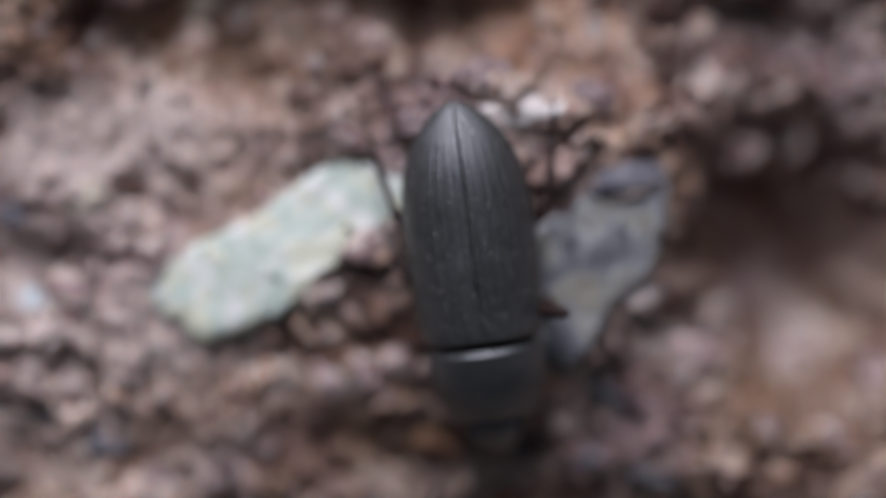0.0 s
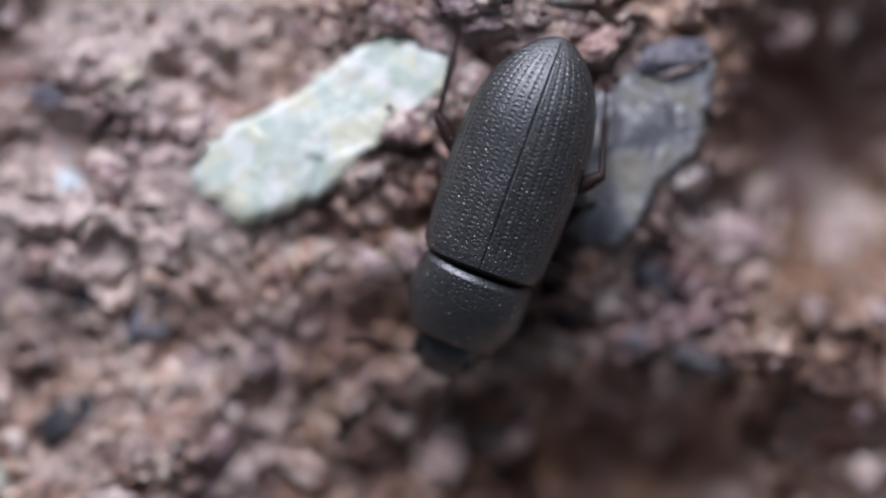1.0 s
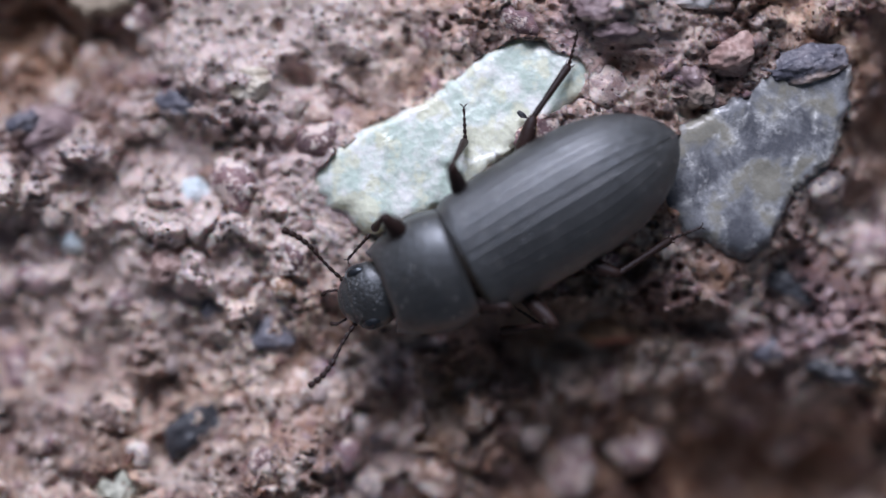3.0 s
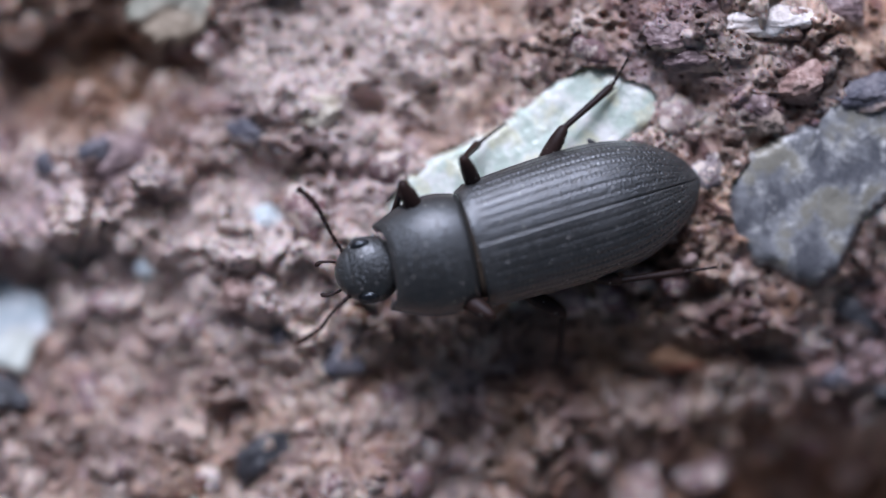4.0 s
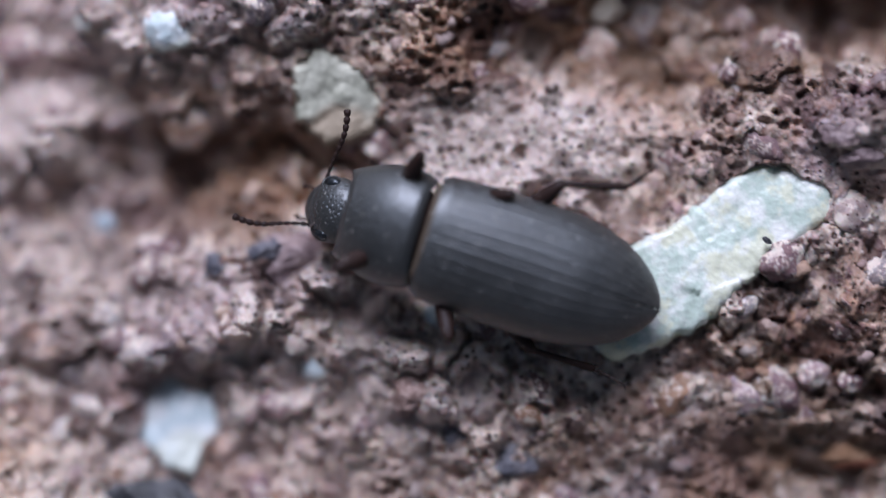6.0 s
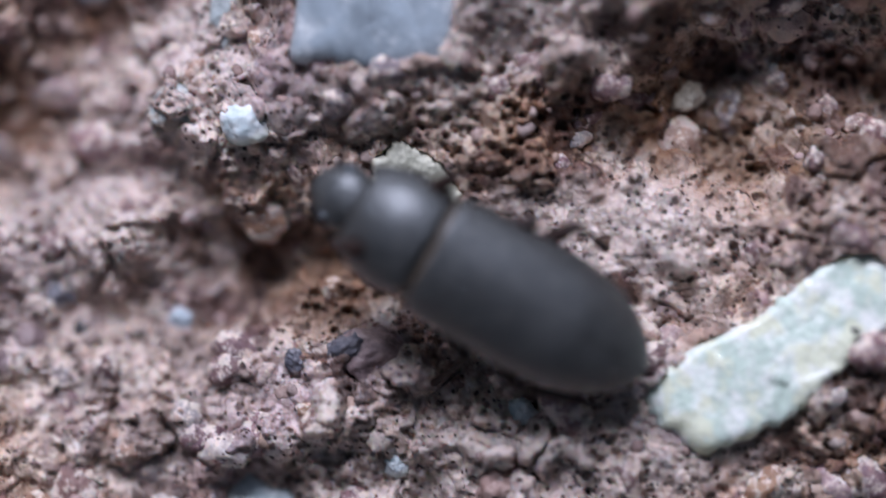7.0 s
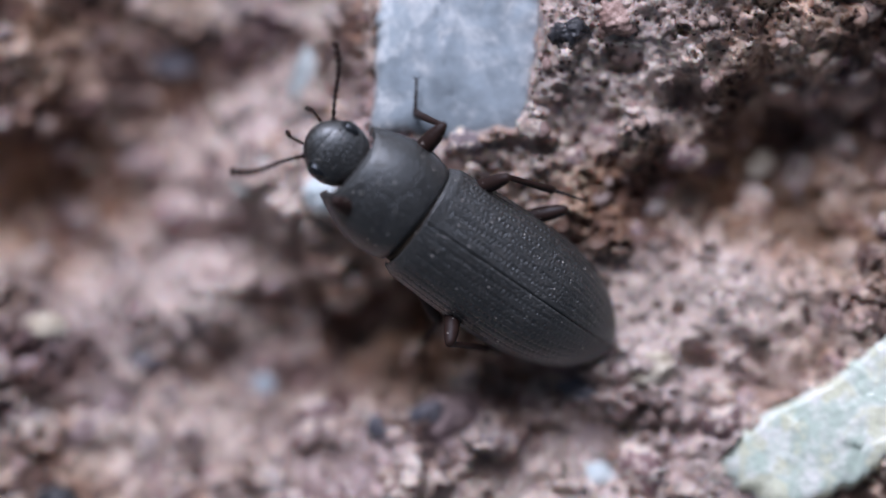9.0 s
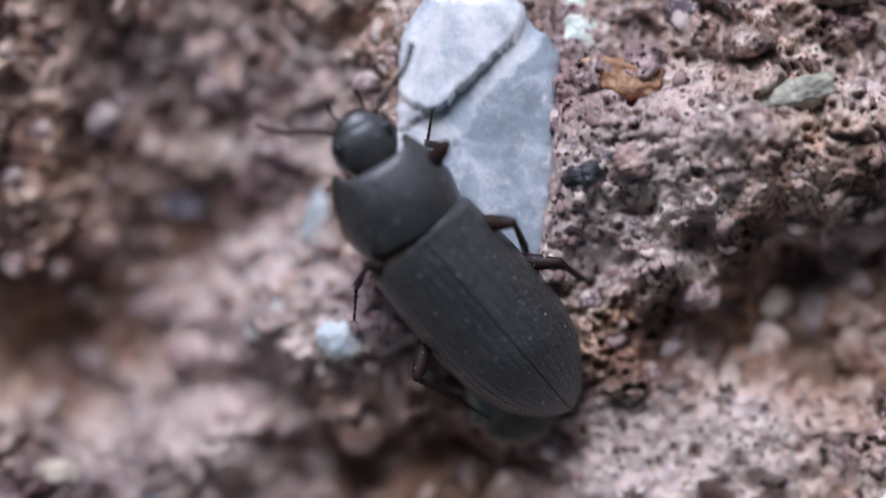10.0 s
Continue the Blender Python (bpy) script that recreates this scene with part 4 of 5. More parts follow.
def grain_meshes(n, sub):
    out = []
    for k in range(n):
        bm = pebble_mesh(1, 0.8, 0.75, 100 + k, box=2.5, cuts=9, rough=0.15, sub=sub)
        me = bpy.data.meshes.new("grain")
        bm.to_mesh(me)
        bm.free()
        me.shade_smooth()
        out.append(me)
    return out


SHAPES = grain_meshes(9, 3)
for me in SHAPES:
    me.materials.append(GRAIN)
for k, (u, v, r, turn_, q) in enumerate(scatter(300, 5, 24, 58)):
    g = new("grain", SHAPES[k % 9])
    g.parent = ground
    x, y = place(u, v)
    s = r * UNIT
    g.matrix_world = Matrix.Translation((x, y, level(u, v) + s * (q - 1.15) * 0.65)) @ pose(0, 0, 0, q * 50 - 25, 20 - q * 40, turn_) @ Matrix.Diagonal((s, s * (0.75 + 0.4 * q), s, 1))

LUMPS = []
for me in grain_meshes(7, 2):
    co = np.array([v.co[:] for v in me.vertices])
    fa = np.array([p.vertices[:] for p in me.polygons])
    LUMPS.append((co, fa))
    bpy.data.meshes.remove(me)
spots = scatter(1100, 6, 5, 20)
hs = slab(np.array([s[0] for s in spots]), np.array([s[1] for s in spots])) * 0.001
all_co, all_fa, base = [], [], 0
for k, (u, v, r, turn_, q) in enumerate(spots):
    co, fa = LUMPS[k % 7]
    a = radians(turn_)
    rot = np.array([[math.cos(a), -math.sin(a), 0.3 * q], [math.sin(a), math.cos(a), -0.2], [0.1, 0.2 * q, 1]])
    x, y = place(u, v)
    all_co.append(co @ rot.T * (r * UNIT) + np.array([x, y, hs[k] + r * UNIT * (q - 1.0) * 0.7]))
    all_fa.append(fa + base)
    base += len(co)
me = bpy.data.meshes.new("crumbs")
me.from_pydata(np.concatenate(all_co), [], np.concatenate(all_fa).tolist())
me.shade_smooth()
me.materials.append(CRUMB)
crumbs = new("crumbs", me)
crumbs.parent = ground
tagged(crumbs, "fine mixed sand grains stuck to the rock", kind="stuff")


def motions():
    walk(beetle, [
        (0, pose(0.004061, 0.000743, 0.001600, 0, 6.0, -82.0)),
        (0.5, pose(0.003568, 0.000326, 0.001600, 0, 6.0, -90.1)),
        (1, pose(0.003020, -0.000335, 0.001600, 0, 6.0, -109.7)),
        (1.5, pose(0.002091, -0.000518, 0.001600, 0, 6.0, -123.8)),
        (2, pose(0.001151, -0.000343, 0.001600, 0, 4.0, -132.7)),
        (2.5, pose(0.000627, -0.000529, 0.001600, 0, 2.0, -135.7)),
        (2.7, pose(0.000215, -0.000332, 0.001600, 0, 1.0, -141.3)),
        (3.8, pose(-0.001190, 0.000586, 0.001700, 0, -9.0, -161.0)),
        (4, pose(-0.001659, 0.000830, 0.001750, 0, -10.0, -163.0)),
        (4.5, pose(-0.002609, 0.001243, 0.001750, 0, -9.0, -167.1)),
        (5, pose(-0.003713, 0.001697, 0.001700, 0, -8.0, -168.5)),
        (5.5, pose(-0.005435, 0.002564, 0.001600, 0, -1.0, -192.4)),
        (6, pose(-0.006439, 0.003315, 0.001650, 0, -3.0, -198.3)),
        (6.2, pose(-0.006947, 0.003330, 0.001650, 0, -3.0, -195.5)),
        (7.3, pose(-0.008415, 0.005648, 0.001800, 0, -9.0, -214.1)),
        (7.5, pose(-0.008654, 0.005783, 0.001700, 0, -10.0, -213.3)),
        (8, pose(-0.009146, 0.006115, 0.001700, 0, -8.0, -215.4)),
        (8.5, pose(-0.009670, 0.006884, 0.001850, 0, -13.0, -216.2)),
        (9, pose(-0.010102, 0.007305, 0.001750, 0, -15.0, -215.4)),
        (9.5, pose(-0.010356, 0.008838, 0.001800, 0, -15.0, -228.0)),
        (10, pose(-0.010374, 0.010122, 0.001700, 0, -15.0, -230.4))])
    walk(pronotum, [
        (0, pose(0, 0, 0, 0, 17.0, 0.0)),
        (0.5, pose(0, 0, 0, 0, 16.0, 1.0)),
        (1, pose(0, 0, 0, 0, 16.0, -2.0)),
        (1.5, pose(0, 0, 0, 0, 15.0, -8.0)),
        (2, pose(0, 0, 0, 0, 14.0, -10.0)),
        (2.5, pose(0, 0, 0, 0, 13.0, -9.0)),
        (2.7, pose(0, 0, 0, 0, 12.0, -9.0)),
        (3.8, pose(0, 0, 0, 0, 5.0, -7.0)),
        (4, pose(0, 0, 0, 0, 5.0, -4.0)),
        (4.5, pose(0, 0, 0, 0, 9.0, -2.0)),
        (5, pose(0, 0, 0, 0, 10.0, -4.0)),
        (5.5, pose(0, 0, 0, 0, 18.0, 2.0)),
        (6, pose(0, 0, 0, 0, 20.0, 3.0)),
        (6.2, pose(0, 0, 0, 0, 20.0, 2.0)),
        (7.3, pose(0, 0, 0, 0, 9.0, -2.0)),
        (7.5, pose(0, 0, 0, 0, 6.0, -4.0)),
        (8, pose(0, 0, 0, 0, 5.0, -11.0)),
        (8.5, pose(0, 0, 0, 0, 4.0, 2.0)),
        (9, pose(0, 0, 0, 0, 4.0, -4.0)),
        (9.5, pose(0, 0, 0, 0, 4.0, -20.0)),
        (10, pose(0, 0, 0, 0, 3.0, -11.0))])
    walk(head, [
        (0, pose(0.001533, 0.000000, -0.000594, 0, 32.3, 0.0)),
        (0.5, pose(0.001543, 0.000027, -0.000567, 0, 30.4, 1.4)),
        (1, pose(0.001542, -0.000054, -0.000567, 0, 30.4, -2.8)),
        (1.5, pose(0.001538, -0.000216, -0.000540, 0, 28.5, -11.2)),
        (2, pose(0.001539, -0.000271, -0.000513, 0, 26.6, -14.0)),
        (2.5, pose(0.001552, -0.000246, -0.000486, 0, 24.7, -12.6)),
        (2.7, pose(0.001560, -0.000247, -0.000458, 0, 22.8, -12.6)),
        (3.8, pose(0.001611, -0.000198, -0.000262, 0, 9.5, -9.8)),
        (4, pose(0.001619, -0.000113, -0.000262, 0, 9.5, -5.6)),
        (4.5, pose(0.001600, -0.000056, -0.000375, 0, 17.1, -2.8)),
        (5, pose(0.001590, -0.000111, -0.000403, 0, 19.0, -5.6)),
        (5.5, pose(0.001522, 0.000053, -0.000621, 0, 34.2, 2.8)),
        (6, pose(0.001498, 0.000079, -0.000674, 0, 38.0, 4.2)),
        (6.2, pose(0.001499, 0.000052, -0.000674, 0, 38.0, 2.8)),
        (7.3, pose(0.001600, -0.000056, -0.000375, 0, 17.1, -2.8)),
        (7.5, pose(0.001615, -0.000113, -0.000291, 0, 11.4, -5.6)),
        (8, pose(0.001593, -0.000310, -0.000262, 0, 9.5, -15.4)),
        (8.5, pose(0.001627, 0.000057, -0.000234, 0, 7.6, 2.8)),
        (9, pose(0.001624, -0.000114, -0.000234, 0, 7.6, -5.6)),
        (9.5, pose(0.001529, -0.000557, -0.000234, 0, 7.6, -28.0)),
        (10, pose(0.001601, -0.000311, -0.000206, 0, 5.7, -15.4))])
    walk(femurs['hind_right'], [
        (0, bone(HIPS['hind_right'], -152, 5)),
        (0.5, bone(HIPS['hind_right'], -137, 14)),
        (1, bone(HIPS['hind_right'], -133, 6)),
        (1.5, bone(HIPS['hind_right'], -133, 6)),
        (2, bone(HIPS['hind_right'], -129, 7)),
        (2.5, bone(HIPS['hind_right'], -136, 9)),
        (2.7, bone(HIPS['hind_right'], -139, 9)),
        (3.8, bone(HIPS['hind_right'], -131, 16)),
        (4, bone(HIPS['hind_right'], -135, 17)),
        (4.5, bone(HIPS['hind_right'], -113, 43)),
        (5, bone(HIPS['hind_right'], -110, 42)),
        (5.5, bone(HIPS['hind_right'], -138, 11)),
        (6, bone(HIPS['hind_right'], -124, 32)),
        (6.2, bone(HIPS['hind_right'], -120, 36)),
        (8, bone(HIPS['hind_right'], -143, 17)),
        (8.5, bone(HIPS['hind_right'], -170, 23)),
        (9, bone(HIPS['hind_right'], -131, 22)),
        (9.5, bone(HIPS['hind_right'], -137, 41)),
        (10, bone(HIPS['hind_right'], -130, 23))])
    walk(tibias['hind_right'], [
        (0, shin(-152, 5, -168, -16)),
        (0.5, shin(-137, 14, -215, -59)),
        (1, shin(-133, 6, -174, -16)),
        (1.5, shin(-133, 6, -160, -16)),
        (2, shin(-129, 7, -165, -14)),
        (2.5, shin(-136, 9, -160, -12)),
        (2.7, shin(-139, 9, -155, -11)),
        (3.8, shin(-131, 16, -155, -2)),
        (4, shin(-135, 17, -156, -1)),
        (4.5, shin(-113, 43, -164, -1)),
        (5, shin(-110, 42, -185, -2)),
        (5.5, shin(-138, 11, -147, -9)),
        (6, shin(-124, 32, -165, -7)),
        (6.2, shin(-120, 36, -191, -27)),
        (8, shin(-143, 17, -192, -59)),
        (8.5, shin(-170, 23, -185, -20)),
        (9, shin(-131, 22, -185, -62)),
        (9.5, shin(-137, 41, -163, -44)),
        (10, shin(-130, 23, -171, -37))])
    walk(tarsi['hind_right'], [
        (0, foot(-152, 5, -168, -16, -168, -5)),
        (0.5, foot(-137, 14, -215, -59, -215, -18)),
        (1, foot(-133, 6, -174, -16, -174, -5)),
        (1.5, foot(-133, 6, -160, -16, -149, -15)),
        (2, foot(-129, 7, -165, -14, -145, -13)),
        (2.5, foot(-136, 9, -160, -12, -142, -12)),
        (2.7, foot(-139, 9, -155, -11, -140, -11)),
        (3.8, foot(-131, 16, -155, -2, -126, -5)),
        (4, foot(-135, 17, -156, -1, -135, -3)),
        (4.5, foot(-113, 43, -164, -1, -164, 0)),
        (5, foot(-110, 42, -185, -2, -136, -4)),
        (5.5, foot(-138, 11, -147, -9, -130, -9)),
        (6, foot(-124, 32, -165, -7, -125, -8)),
        (6.2, foot(-120, 36, -191, -27, -125, -8)),
        (8, foot(-143, 17, -192, -59, -192, -18)),
        (8.5, foot(-170, 23, -185, -20, -185, -8)),
        (9, foot(-131, 22, -185, -62, -185, -19)),
        (9.5, foot(-137, 41, -163, -44, -163, -13)),
        (10, foot(-130, 23, -171, -37, -125, 1))])
    walk(femurs['hind_left'], [
        (0, bone(HIPS['hind_left'], 142, 10)),
        (0.5, bone(HIPS['hind_left'], 155, 5)),
        (1, bone(HIPS['hind_left'], 138, 22)),
        (1.5, bone(HIPS['hind_left'], 144, 5)),
        (2, bone(HIPS['hind_left'], 156, 6)),
        (2.5, bone(HIPS['hind_left'], 121, 35)),
        (2.7, bone(HIPS['hind_left'], 129, 19)),
        (3.8, bone(HIPS['hind_left'], 136, 17)),
        (4, bone(HIPS['hind_left'], 149, 19)),
        (4.5, bone(HIPS['hind_left'], 148, 18)),
        (5, bone(HIPS['hind_left'], 128, 15)),
        (5.5, bone(HIPS['hind_left'], 117, 34)),
        (6, bone(HIPS['hind_left'], 148, 12)),
        (6.2, bone(HIPS['hind_left'], 153, 13)),
        (7.3, bone(HIPS['hind_left'], 145, 17)),
        (7.5, bone(HIPS['hind_left'], 143, 19)),
        (8, bone(HIPS['hind_left'], 161, 18)),
        (8.5, bone(HIPS['hind_left'], 135, 19)),
        (9, bone(HIPS['hind_left'], 107, 46)),
        (9.5, bone(HIPS['hind_left'], 99, 43)),
        (10, bone(HIPS['hind_left'], 120, 26))])
    walk(tibias['hind_left'], [
        (0, shin(142, 10, 168, -16)),
        (0.5, shin(155, 5, 171, -25)),
        (1, shin(138, 22, 197, -37)),
        (1.5, shin(144, 5, 212, -15)),
        (2, shin(156, 6, 192, -14)),
        (2.5, shin(121, 35, 187, -12)),
        (2.7, shin(129, 19, 181, -11)),
        (3.8, shin(136, 17, 184, -23)),
        (4, shin(149, 19, 171, 0)),
        (4.5, shin(148, 18, 184, -37)),
        (5, shin(128, 15, 196, -43)),
        (5.5, shin(117, 34, 201, -22)),
        (6, shin(148, 12, 181, -7)),
        (6.2, shin(153, 13, 173, -7)),
        (7.3, shin(145, 17, 197, -22)),
        (7.5, shin(143, 19, 190, 1)),
        (8, shin(161, 18, 180, -1)),
        (8.5, shin(135, 19, 185, -34)),
        (9, shin(107, 46, 200, -39)),
        (9.5, shin(99, 43, 207, -53)),
        (10, shin(120, 26, 197, -25))])
    walk(tarsi['hind_left'], [
        (0, foot(142, 10, 168, -16, 168, -5)),
        (0.5, foot(155, 5, 171, -25, 156, -15)),
        (1, foot(138, 22, 197, -37, 197, -11)),
        (1.5, foot(144, 5, 212, -15, 212, -5)),
        (2, foot(156, 6, 192, -14, 186, -14)),
        (2.5, foot(121, 35, 187, -12, 134, -11)),
        (2.7, foot(129, 19, 181, -11, 154, -11)),
        (3.8, foot(136, 17, 184, -23, 184, -7)),
        (4, foot(149, 19, 171, 0, 171, 0)),
        (4.5, foot(148, 18, 184, -37, 184, -11)),
        (5, foot(128, 15, 196, -43, 196, -13)),
        (5.5, foot(117, 34, 201, -22, 201, -7)),
        (6, foot(148, 12, 181, -7, 170, -7)),
        (6.2, foot(153, 13, 173, -7, 172, -7)),
        (7.3, foot(145, 17, 197, -22, 197, -6)),
        (7.5, foot(143, 19, 190, 1, 190, 0)),
        (8, foot(161, 18, 180, -1, 180, 0)),
        (8.5, foot(135, 19, 185, -34, 185, -10)),
        (9, foot(107, 46, 200, -39, 200, -12)),
        (9.5, foot(99, 43, 207, -53, 207, -16)),
        (10, foot(120, 26, 197, -25, 197, -8))])
    walk(femurs['middle_right'], [
        (0, bone(HIPS['middle_right'], -150, -8)),
        (1.5, bone(HIPS['middle_right'], -150, -8)),
        (2, bone(HIPS['middle_right'], -93, 48)),
        (2.5, bone(HIPS['middle_right'], -97, 48)),
        (2.7, bone(HIPS['middle_right'], -100, 48)),
        (3.8, bone(HIPS['middle_right'], -82, 48)),
        (4, bone(HIPS['middle_right'], -74, 46)),
        (4.5, bone(HIPS['middle_right'], -67, 48)),
        (5, bone(HIPS['middle_right'], -64, 48)),
        (5.5, bone(HIPS['middle_right'], -100, 48)),
        (6, bone(HIPS['middle_right'], -150, 48)),
        (8, bone(HIPS['middle_right'], -127, 15)),
        (8.5, bone(HIPS['middle_right'], -101, 48)),
        (9, bone(HIPS['middle_right'], -115, 48)),
        (9.5, bone(HIPS['middle_right'], -80, 48)),
        (10, bone(HIPS['middle_right'], -121, 48))])
    walk(tibias['middle_right'], [
        (0, shin(-150, -8, -120, -60)),
        (1.5, shin(-150, -8, -120, -60)),
        (2, shin(-93, 48, -138, -60)),
        (2.5, shin(-97, 48, -156, -48)),
        (2.7, shin(-100, 48, -156, -61)),
        (3.8, shin(-82, 48, -129, -62)),
        (4, shin(-74, 46, -160, -62)),
        (4.5, shin(-67, 48, -196, -37)),
        (5, shin(-64, 48, -224, -72)),
        (5.5, shin(-100, 48, -216, -66)),
        (6, shin(-150, 48, -310, -72)),
        (8, shin(-127, 15, -227, -76)),
        (8.5, shin(-101, 48, -165, -32)),
        (9, shin(-115, 48, -164, -28)),
        (9.5, shin(-80, 48, -156, -48)),
        (10, shin(-121, 48, -190, -51))])
    walk(tarsi['middle_right'], [
        (0, foot(-150, -8, -120, -60, -120, -8)),
        (1.5, foot(-150, -8, -120, -60, -120, -8)),
        (2, foot(-93, 48, -138, -60, -105, -11)),
        (2.5, foot(-97, 48, -156, -48, -105, -10)),
        (2.7, foot(-100, 48, -156, -61, -113, -10)),
        (3.8, foot(-82, 48, -129, -62, -129, -19)),
        (4, foot(-74, 46, -160, -62, -160, -19)),
        (4.5, foot(-67, 48, -196, -37, -196, -11)),
        (5, foot(-64, 48, -224, -72, -224, -10)),
        (5.5, foot(-100, 48, -216, -66, -216, -20)),
        (6, foot(-150, 48, -310, -72, -310, -10)),
        (8, foot(-127, 15, -227, -76, -227, -23)),
        (8.5, foot(-101, 48, -165, -32, -165, -10)),
        (9, foot(-115, 48, -164, -28, -164, -8)),
        (9.5, foot(-80, 48, -156, -48, -87, -11)),
        (10, foot(-121, 48, -190, -51, -190, -15))])
    walk(femurs['middle_left'], [
        (0, bone(HIPS['middle_left'], 78, 48)),
        (0.5, bone(HIPS['middle_left'], 95, 48)),
        (1, bone(HIPS['middle_left'], 150, -8)),
        (1.5, bone(HIPS['middle_left'], 150, -8)),
        (2, bone(HIPS['middle_left'], 113, 48)),
        (2.5, bone(HIPS['middle_left'], 77, 48)),
        (3.8, bone(HIPS['middle_left'], 150, -8)),
        (4.5, bone(HIPS['middle_left'], 60, 48)),
        (5, bone(HIPS['middle_left'], 92, 38)),
        (5.5, bone(HIPS['middle_left'], 115, 30)),
        (6, bone(HIPS['middle_left'], 117, 35)),
        (6.2, bone(HIPS['middle_left'], 131, 30)),
        (7.5, bone(HIPS['middle_left'], 150, -8)),
        (8, bone(HIPS['middle_left'], 62, 48)),
        (8.5, bone(HIPS['middle_left'], 150, -8)),
        (9, bone(HIPS['middle_left'], 150, -8)),
        (9.5, bone(HIPS['middle_left'], 150, -8)),
        (10, bone(HIPS['middle_left'], 17, 48))])
    walk(tibias['middle_left'], [
        (0, shin(78, 48, 238, -72)),
        (0.5, shin(95, 48, 130, -54)),
        (1, shin(150, -8, 120, -60)),
        (1.5, shin(150, -8, 120, -60)),
        (2, shin(113, 48, 273, -72)),
        (2.5, shin(77, 48, 237, -72)),
        (3.8, shin(150, -8, 120, -60)),
        (4.5, shin(60, 48, 220, -72)),
        (5, shin(92, 38, 163, -34)),
        (5.5, shin(115, 30, 175, -69)),
        (6, shin(117, 35, 277, -72)),
        (6.2, shin(131, 30, 291, -72)),
        (7.5, shin(150, -8, 120, -60)),
        (8, shin(62, 48, 222, -72)),
        (8.5, shin(150, -8, 120, -60)),
        (9, shin(150, -8, 120, -60)),
        (9.5, shin(150, -8, 120, -60)),
        (10, shin(17, 48, 135, -58))])
    walk(tarsi['middle_left'], [
        (0, foot(78, 48, 238, -72, 238, -10)),
        (0.5, foot(95, 48, 130, -54, 130, -16)),
        (1, foot(150, -8, 120, -60, 120, -8)),
        (1.5, foot(150, -8, 120, -60, 120, -8)),
        (2, foot(113, 48, 273, -72, 273, -10)),
        (2.5, foot(77, 48, 237, -72, 237, -10)),
        (3.8, foot(150, -8, 120, -60, 120, -8)),
        (4.5, foot(60, 48, 220, -72, 220, -10)),
        (5, foot(92, 38, 163, -34, 163, -10)),
        (5.5, foot(115, 30, 175, -69, 175, -21)),
        (6, foot(117, 35, 277, -72, 277, -10)),
        (6.2, foot(131, 30, 291, -72, 291, -10)),
        (7.5, foot(150, -8, 120, -60, 120, -8)),
        (8, foot(62, 48, 222, -72, 222, -10)),
        (8.5, foot(150, -8, 120, -60, 120, -8)),
        (9, foot(150, -8, 120, -60, 120, -8)),
        (9.5, foot(150, -8, 120, -60, 120, -8)),
        (10, foot(17, 48, 135, -58, 135, -17))])
    walk(femurs['front_right'], [
        (0, bone(HIPS['front_right'], -158, 0)),
        (1.5, bone(HIPS['front_right'], -158, 0)),
        (2, bone(HIPS['front_right'], -99, 48)),
        (2.5, bone(HIPS['front_right'], -96, 48)),
        (2.7, bone(HIPS['front_right'], -80, 48)),
        (3.8, bone(HIPS['front_right'], -70, 34)),
        (4, bone(HIPS['front_right'], -72, 37)),
        (4.5, bone(HIPS['front_right'], -60, 39)),
        (5, bone(HIPS['front_right'], -82, 48)),
        (5.5, bone(HIPS['front_right'], -76, 48)),
        (6, bone(HIPS['front_right'], -95, 48)),
        (8, bone(HIPS['front_right'], -111, 42)),
        (8.5, bone(HIPS['front_right'], -67, 36)),
        (9, bone(HIPS['front_right'], -91, 27)),
        (9.5, bone(HIPS['front_right'], -86, 24)),
        (10, bone(HIPS['front_right'], -72, 34))])
    walk(tibias['front_right'], [
        (0, shin(-158, 0, -118, -66)),
        (1.5, shin(-158, 0, -118, -66)),
        (2, shin(-99, 48, -28, -36)),
        (2.5, shin(-96, 48, -26, -23)),
        (2.7, shin(-80, 48, -3, -72)),
        (3.8, shin(-70, 34, 46, -70)),
        (4, shin(-72, 37, 75, -63)),
        (4.5, shin(-60, 39, 64, -77)),
        (5, shin(-82, 48, 118, -72)),
        (5.5, shin(-76, 48, -22, -52)),
        (6, shin(-95, 48, 105, -72)),
        (8, shin(-111, 42, -14, -52)),
        (8.5, shin(-67, 36, -24, -48)),
        (9, shin(-91, 27, 16, -76)),
        (9.5, shin(-86, 24, -24, -72)),
        (10, shin(-72, 34, 102, -77))])
    walk(tarsi['front_right'], [
        (0, foot(-158, 0, -118, -66, -118, -8)),
        (1.5, foot(-158, 0, -118, -66, -118, -8)),
        (2, foot(-99, 48, -28, -36, -28, -11)),
        (2.5, foot(-96, 48, -26, -23, -32, -8)),
        (2.7, foot(-80, 48, -3, -72, -3, -22)),
        (3.8, foot(-70, 34, 46, -70, 46, -21)),
        (4, foot(-72, 37, 75, -63, 75, -19)),
        (4.5, foot(-60, 39, 64, -77, 64, -23)),
        (5, foot(-82, 48, 118, -72, 118, -10)),
        (5.5, foot(-76, 48, -22, -52, -22, -16)),
        (6, foot(-95, 48, 105, -72, 105, -10)),
        (8, foot(-111, 42, -14, -52, -48, -28)),
        (8.5, foot(-67, 36, -24, -48, -61, -35)),
        (9, foot(-91, 27, 16, -76, -58, -20)),
        (9.5, foot(-86, 24, -24, -72, -55, -21)),
        (10, foot(-72, 34, 102, -77, -50, -23))])
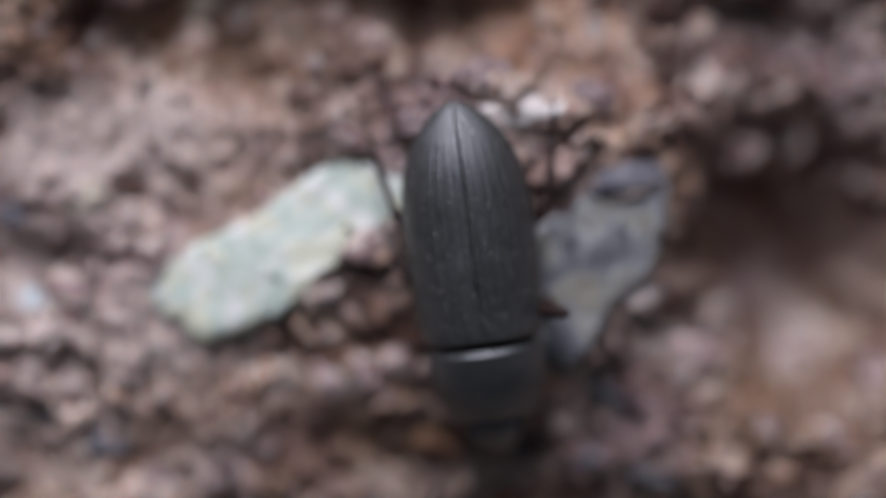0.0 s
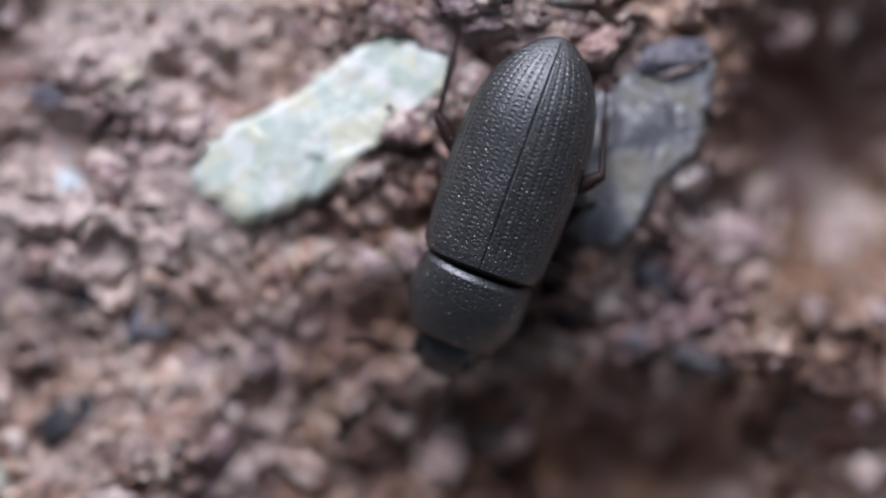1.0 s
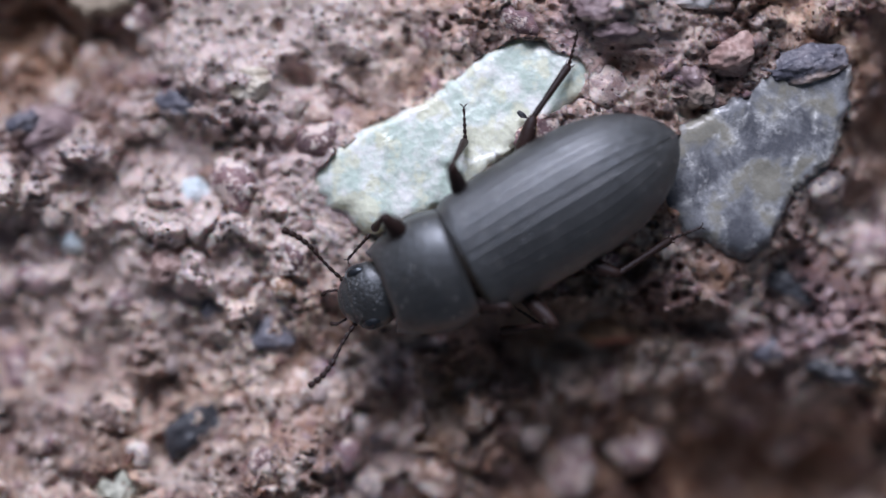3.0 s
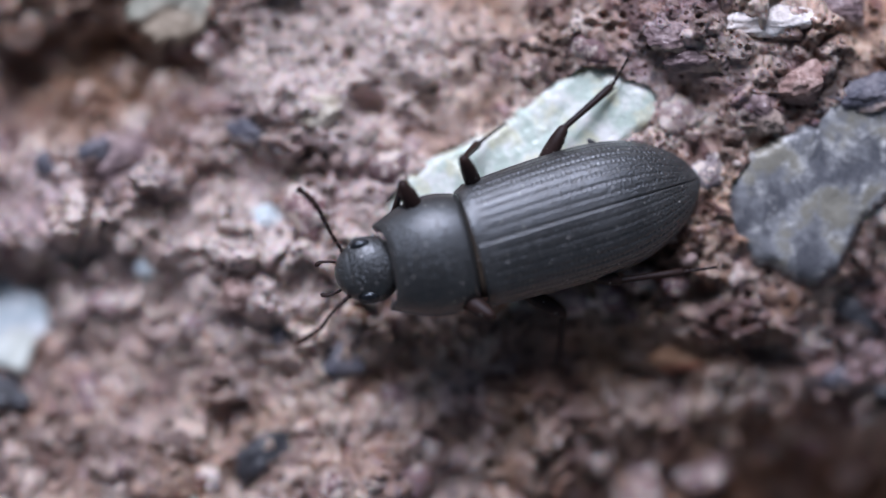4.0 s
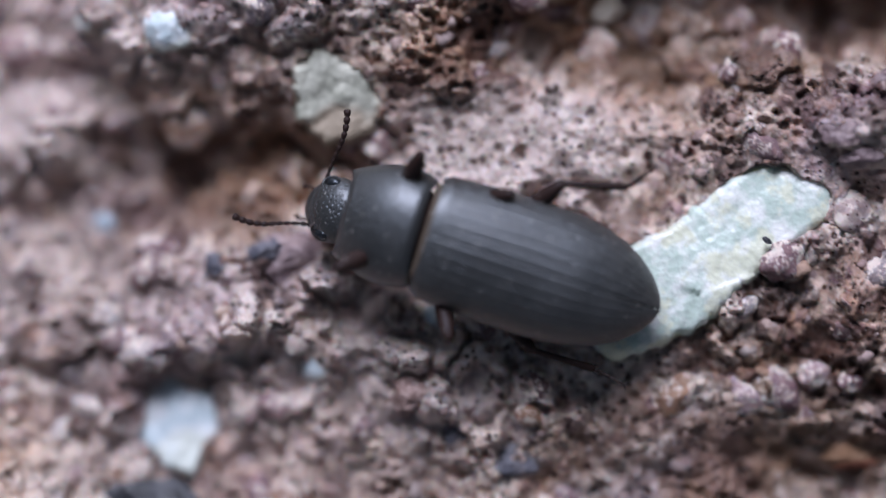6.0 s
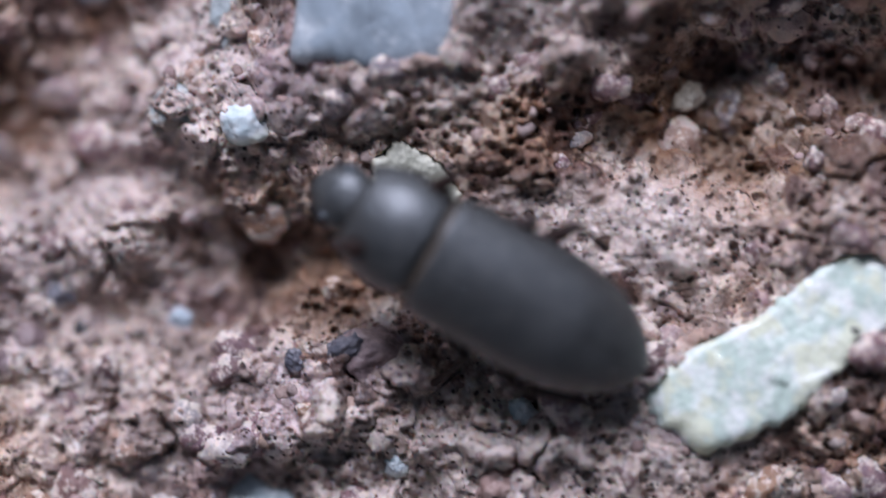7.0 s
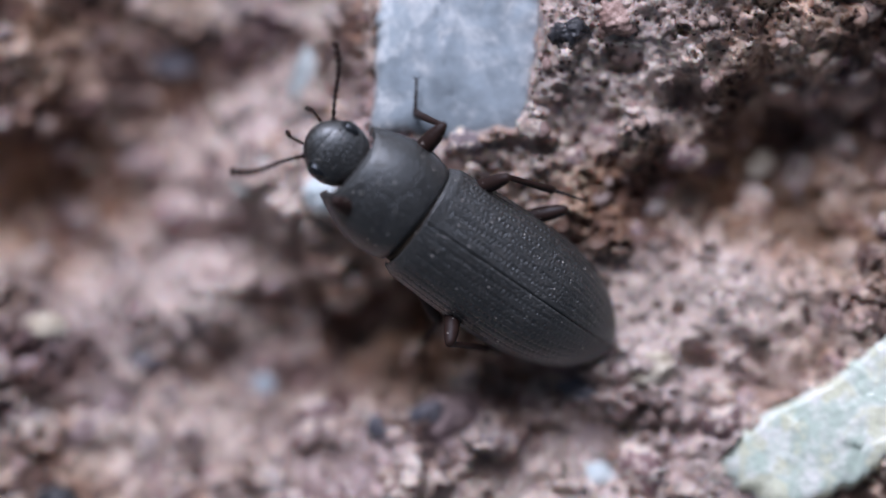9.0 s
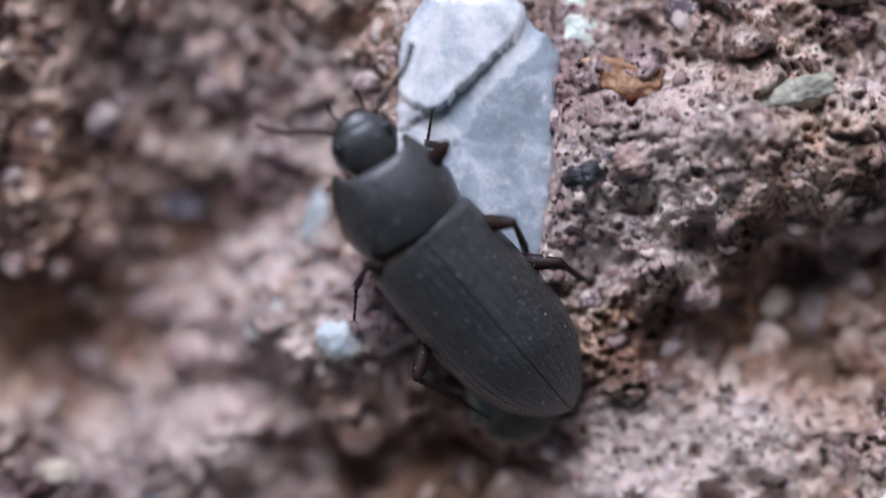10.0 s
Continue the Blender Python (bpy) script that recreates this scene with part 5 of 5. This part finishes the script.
    walk(femurs['front_left'], [
        (0, bone(HIPS['front_left'], 158, 0)),
        (4.5, bone(HIPS['front_left'], 112, 44)),
        (5, bone(HIPS['front_left'], 76, 48)),
        (9.5, bone(HIPS['front_left'], 5, 42)),
        (10, bone(HIPS['front_left'], 158, 0))])
    walk(tibias['front_left'], [
        (0, shin(158, 0, 118, -66)),
        (4.5, shin(112, 44, 272, -72)),
        (5, shin(76, 48, 236, -72)),
        (9.5, shin(5, 42, 165, -72)),
        (10, shin(158, 0, 118, -66))])
    walk(tarsi['front_left'], [
        (0, foot(158, 0, 118, -66, 118, -8)),
        (4.5, foot(112, 44, 272, -72, 272, -10)),
        (5, foot(76, 48, 236, -72, 236, -10)),
        (9.5, foot(5, 42, 165, -72, 165, -10)),
        (10, foot(158, 0, 118, -66, 118, -8))])
    walk(antennae['right'], [
        (0, feeler(-1, -45, 15)),
        (0.5, feeler(-1, -105, 2)),
        (1, feeler(-1, -88, 14)),
        (1.5, feeler(-1, -84, 15)),
        (2, feeler(-1, -85, 28)),
        (2.5, feeler(-1, -103, 40)),
        (2.7, feeler(-1, -75, 17)),
        (3.8, feeler(-1, -50, 12)),
        (4, feeler(-1, -63, 11)),
        (4.5, feeler(-1, -56, 19)),
        (5, feeler(-1, -66, 15)),
        (5.5, feeler(-1, -85, 15)),
        (6, feeler(-1, -99, 5)),
        (6.2, feeler(-1, -95, 9)),
        (8, feeler(-1, -77, 12)),
        (8.5, feeler(-1, -36, 5)),
        (9, feeler(-1, -48, 4)),
        (9.5, feeler(-1, -65, 14)),
        (10, feeler(-1, -50, 6))])
    walk(antennae['left'], [
        (0, feeler(1, 45, 15)),
        (0.5, feeler(1, 5, 40)),
        (1, feeler(1, -8, 40)),
        (2, feeler(1, 84, 40)),
        (2.5, feeler(1, 71, 40)),
        (2.7, feeler(1, 50, 26)),
        (3.8, feeler(1, 28, 12)),
        (4, feeler(1, 28, 22)),
        (4.5, feeler(1, 57, 14)),
        (5, feeler(1, 32, 19)),
        (5.5, feeler(1, 17, 40)),
        (6, feeler(1, 7, 40)),
        (6.2, feeler(1, 66, 40)),
        (8, feeler(1, 18, 12)),
        (8.5, feeler(1, 60, 15)),
        (9, feeler(1, 48, 10)),
        (9.5, feeler(1, 12, 30)),
        (10, feeler(1, 54, -1))])


motions()
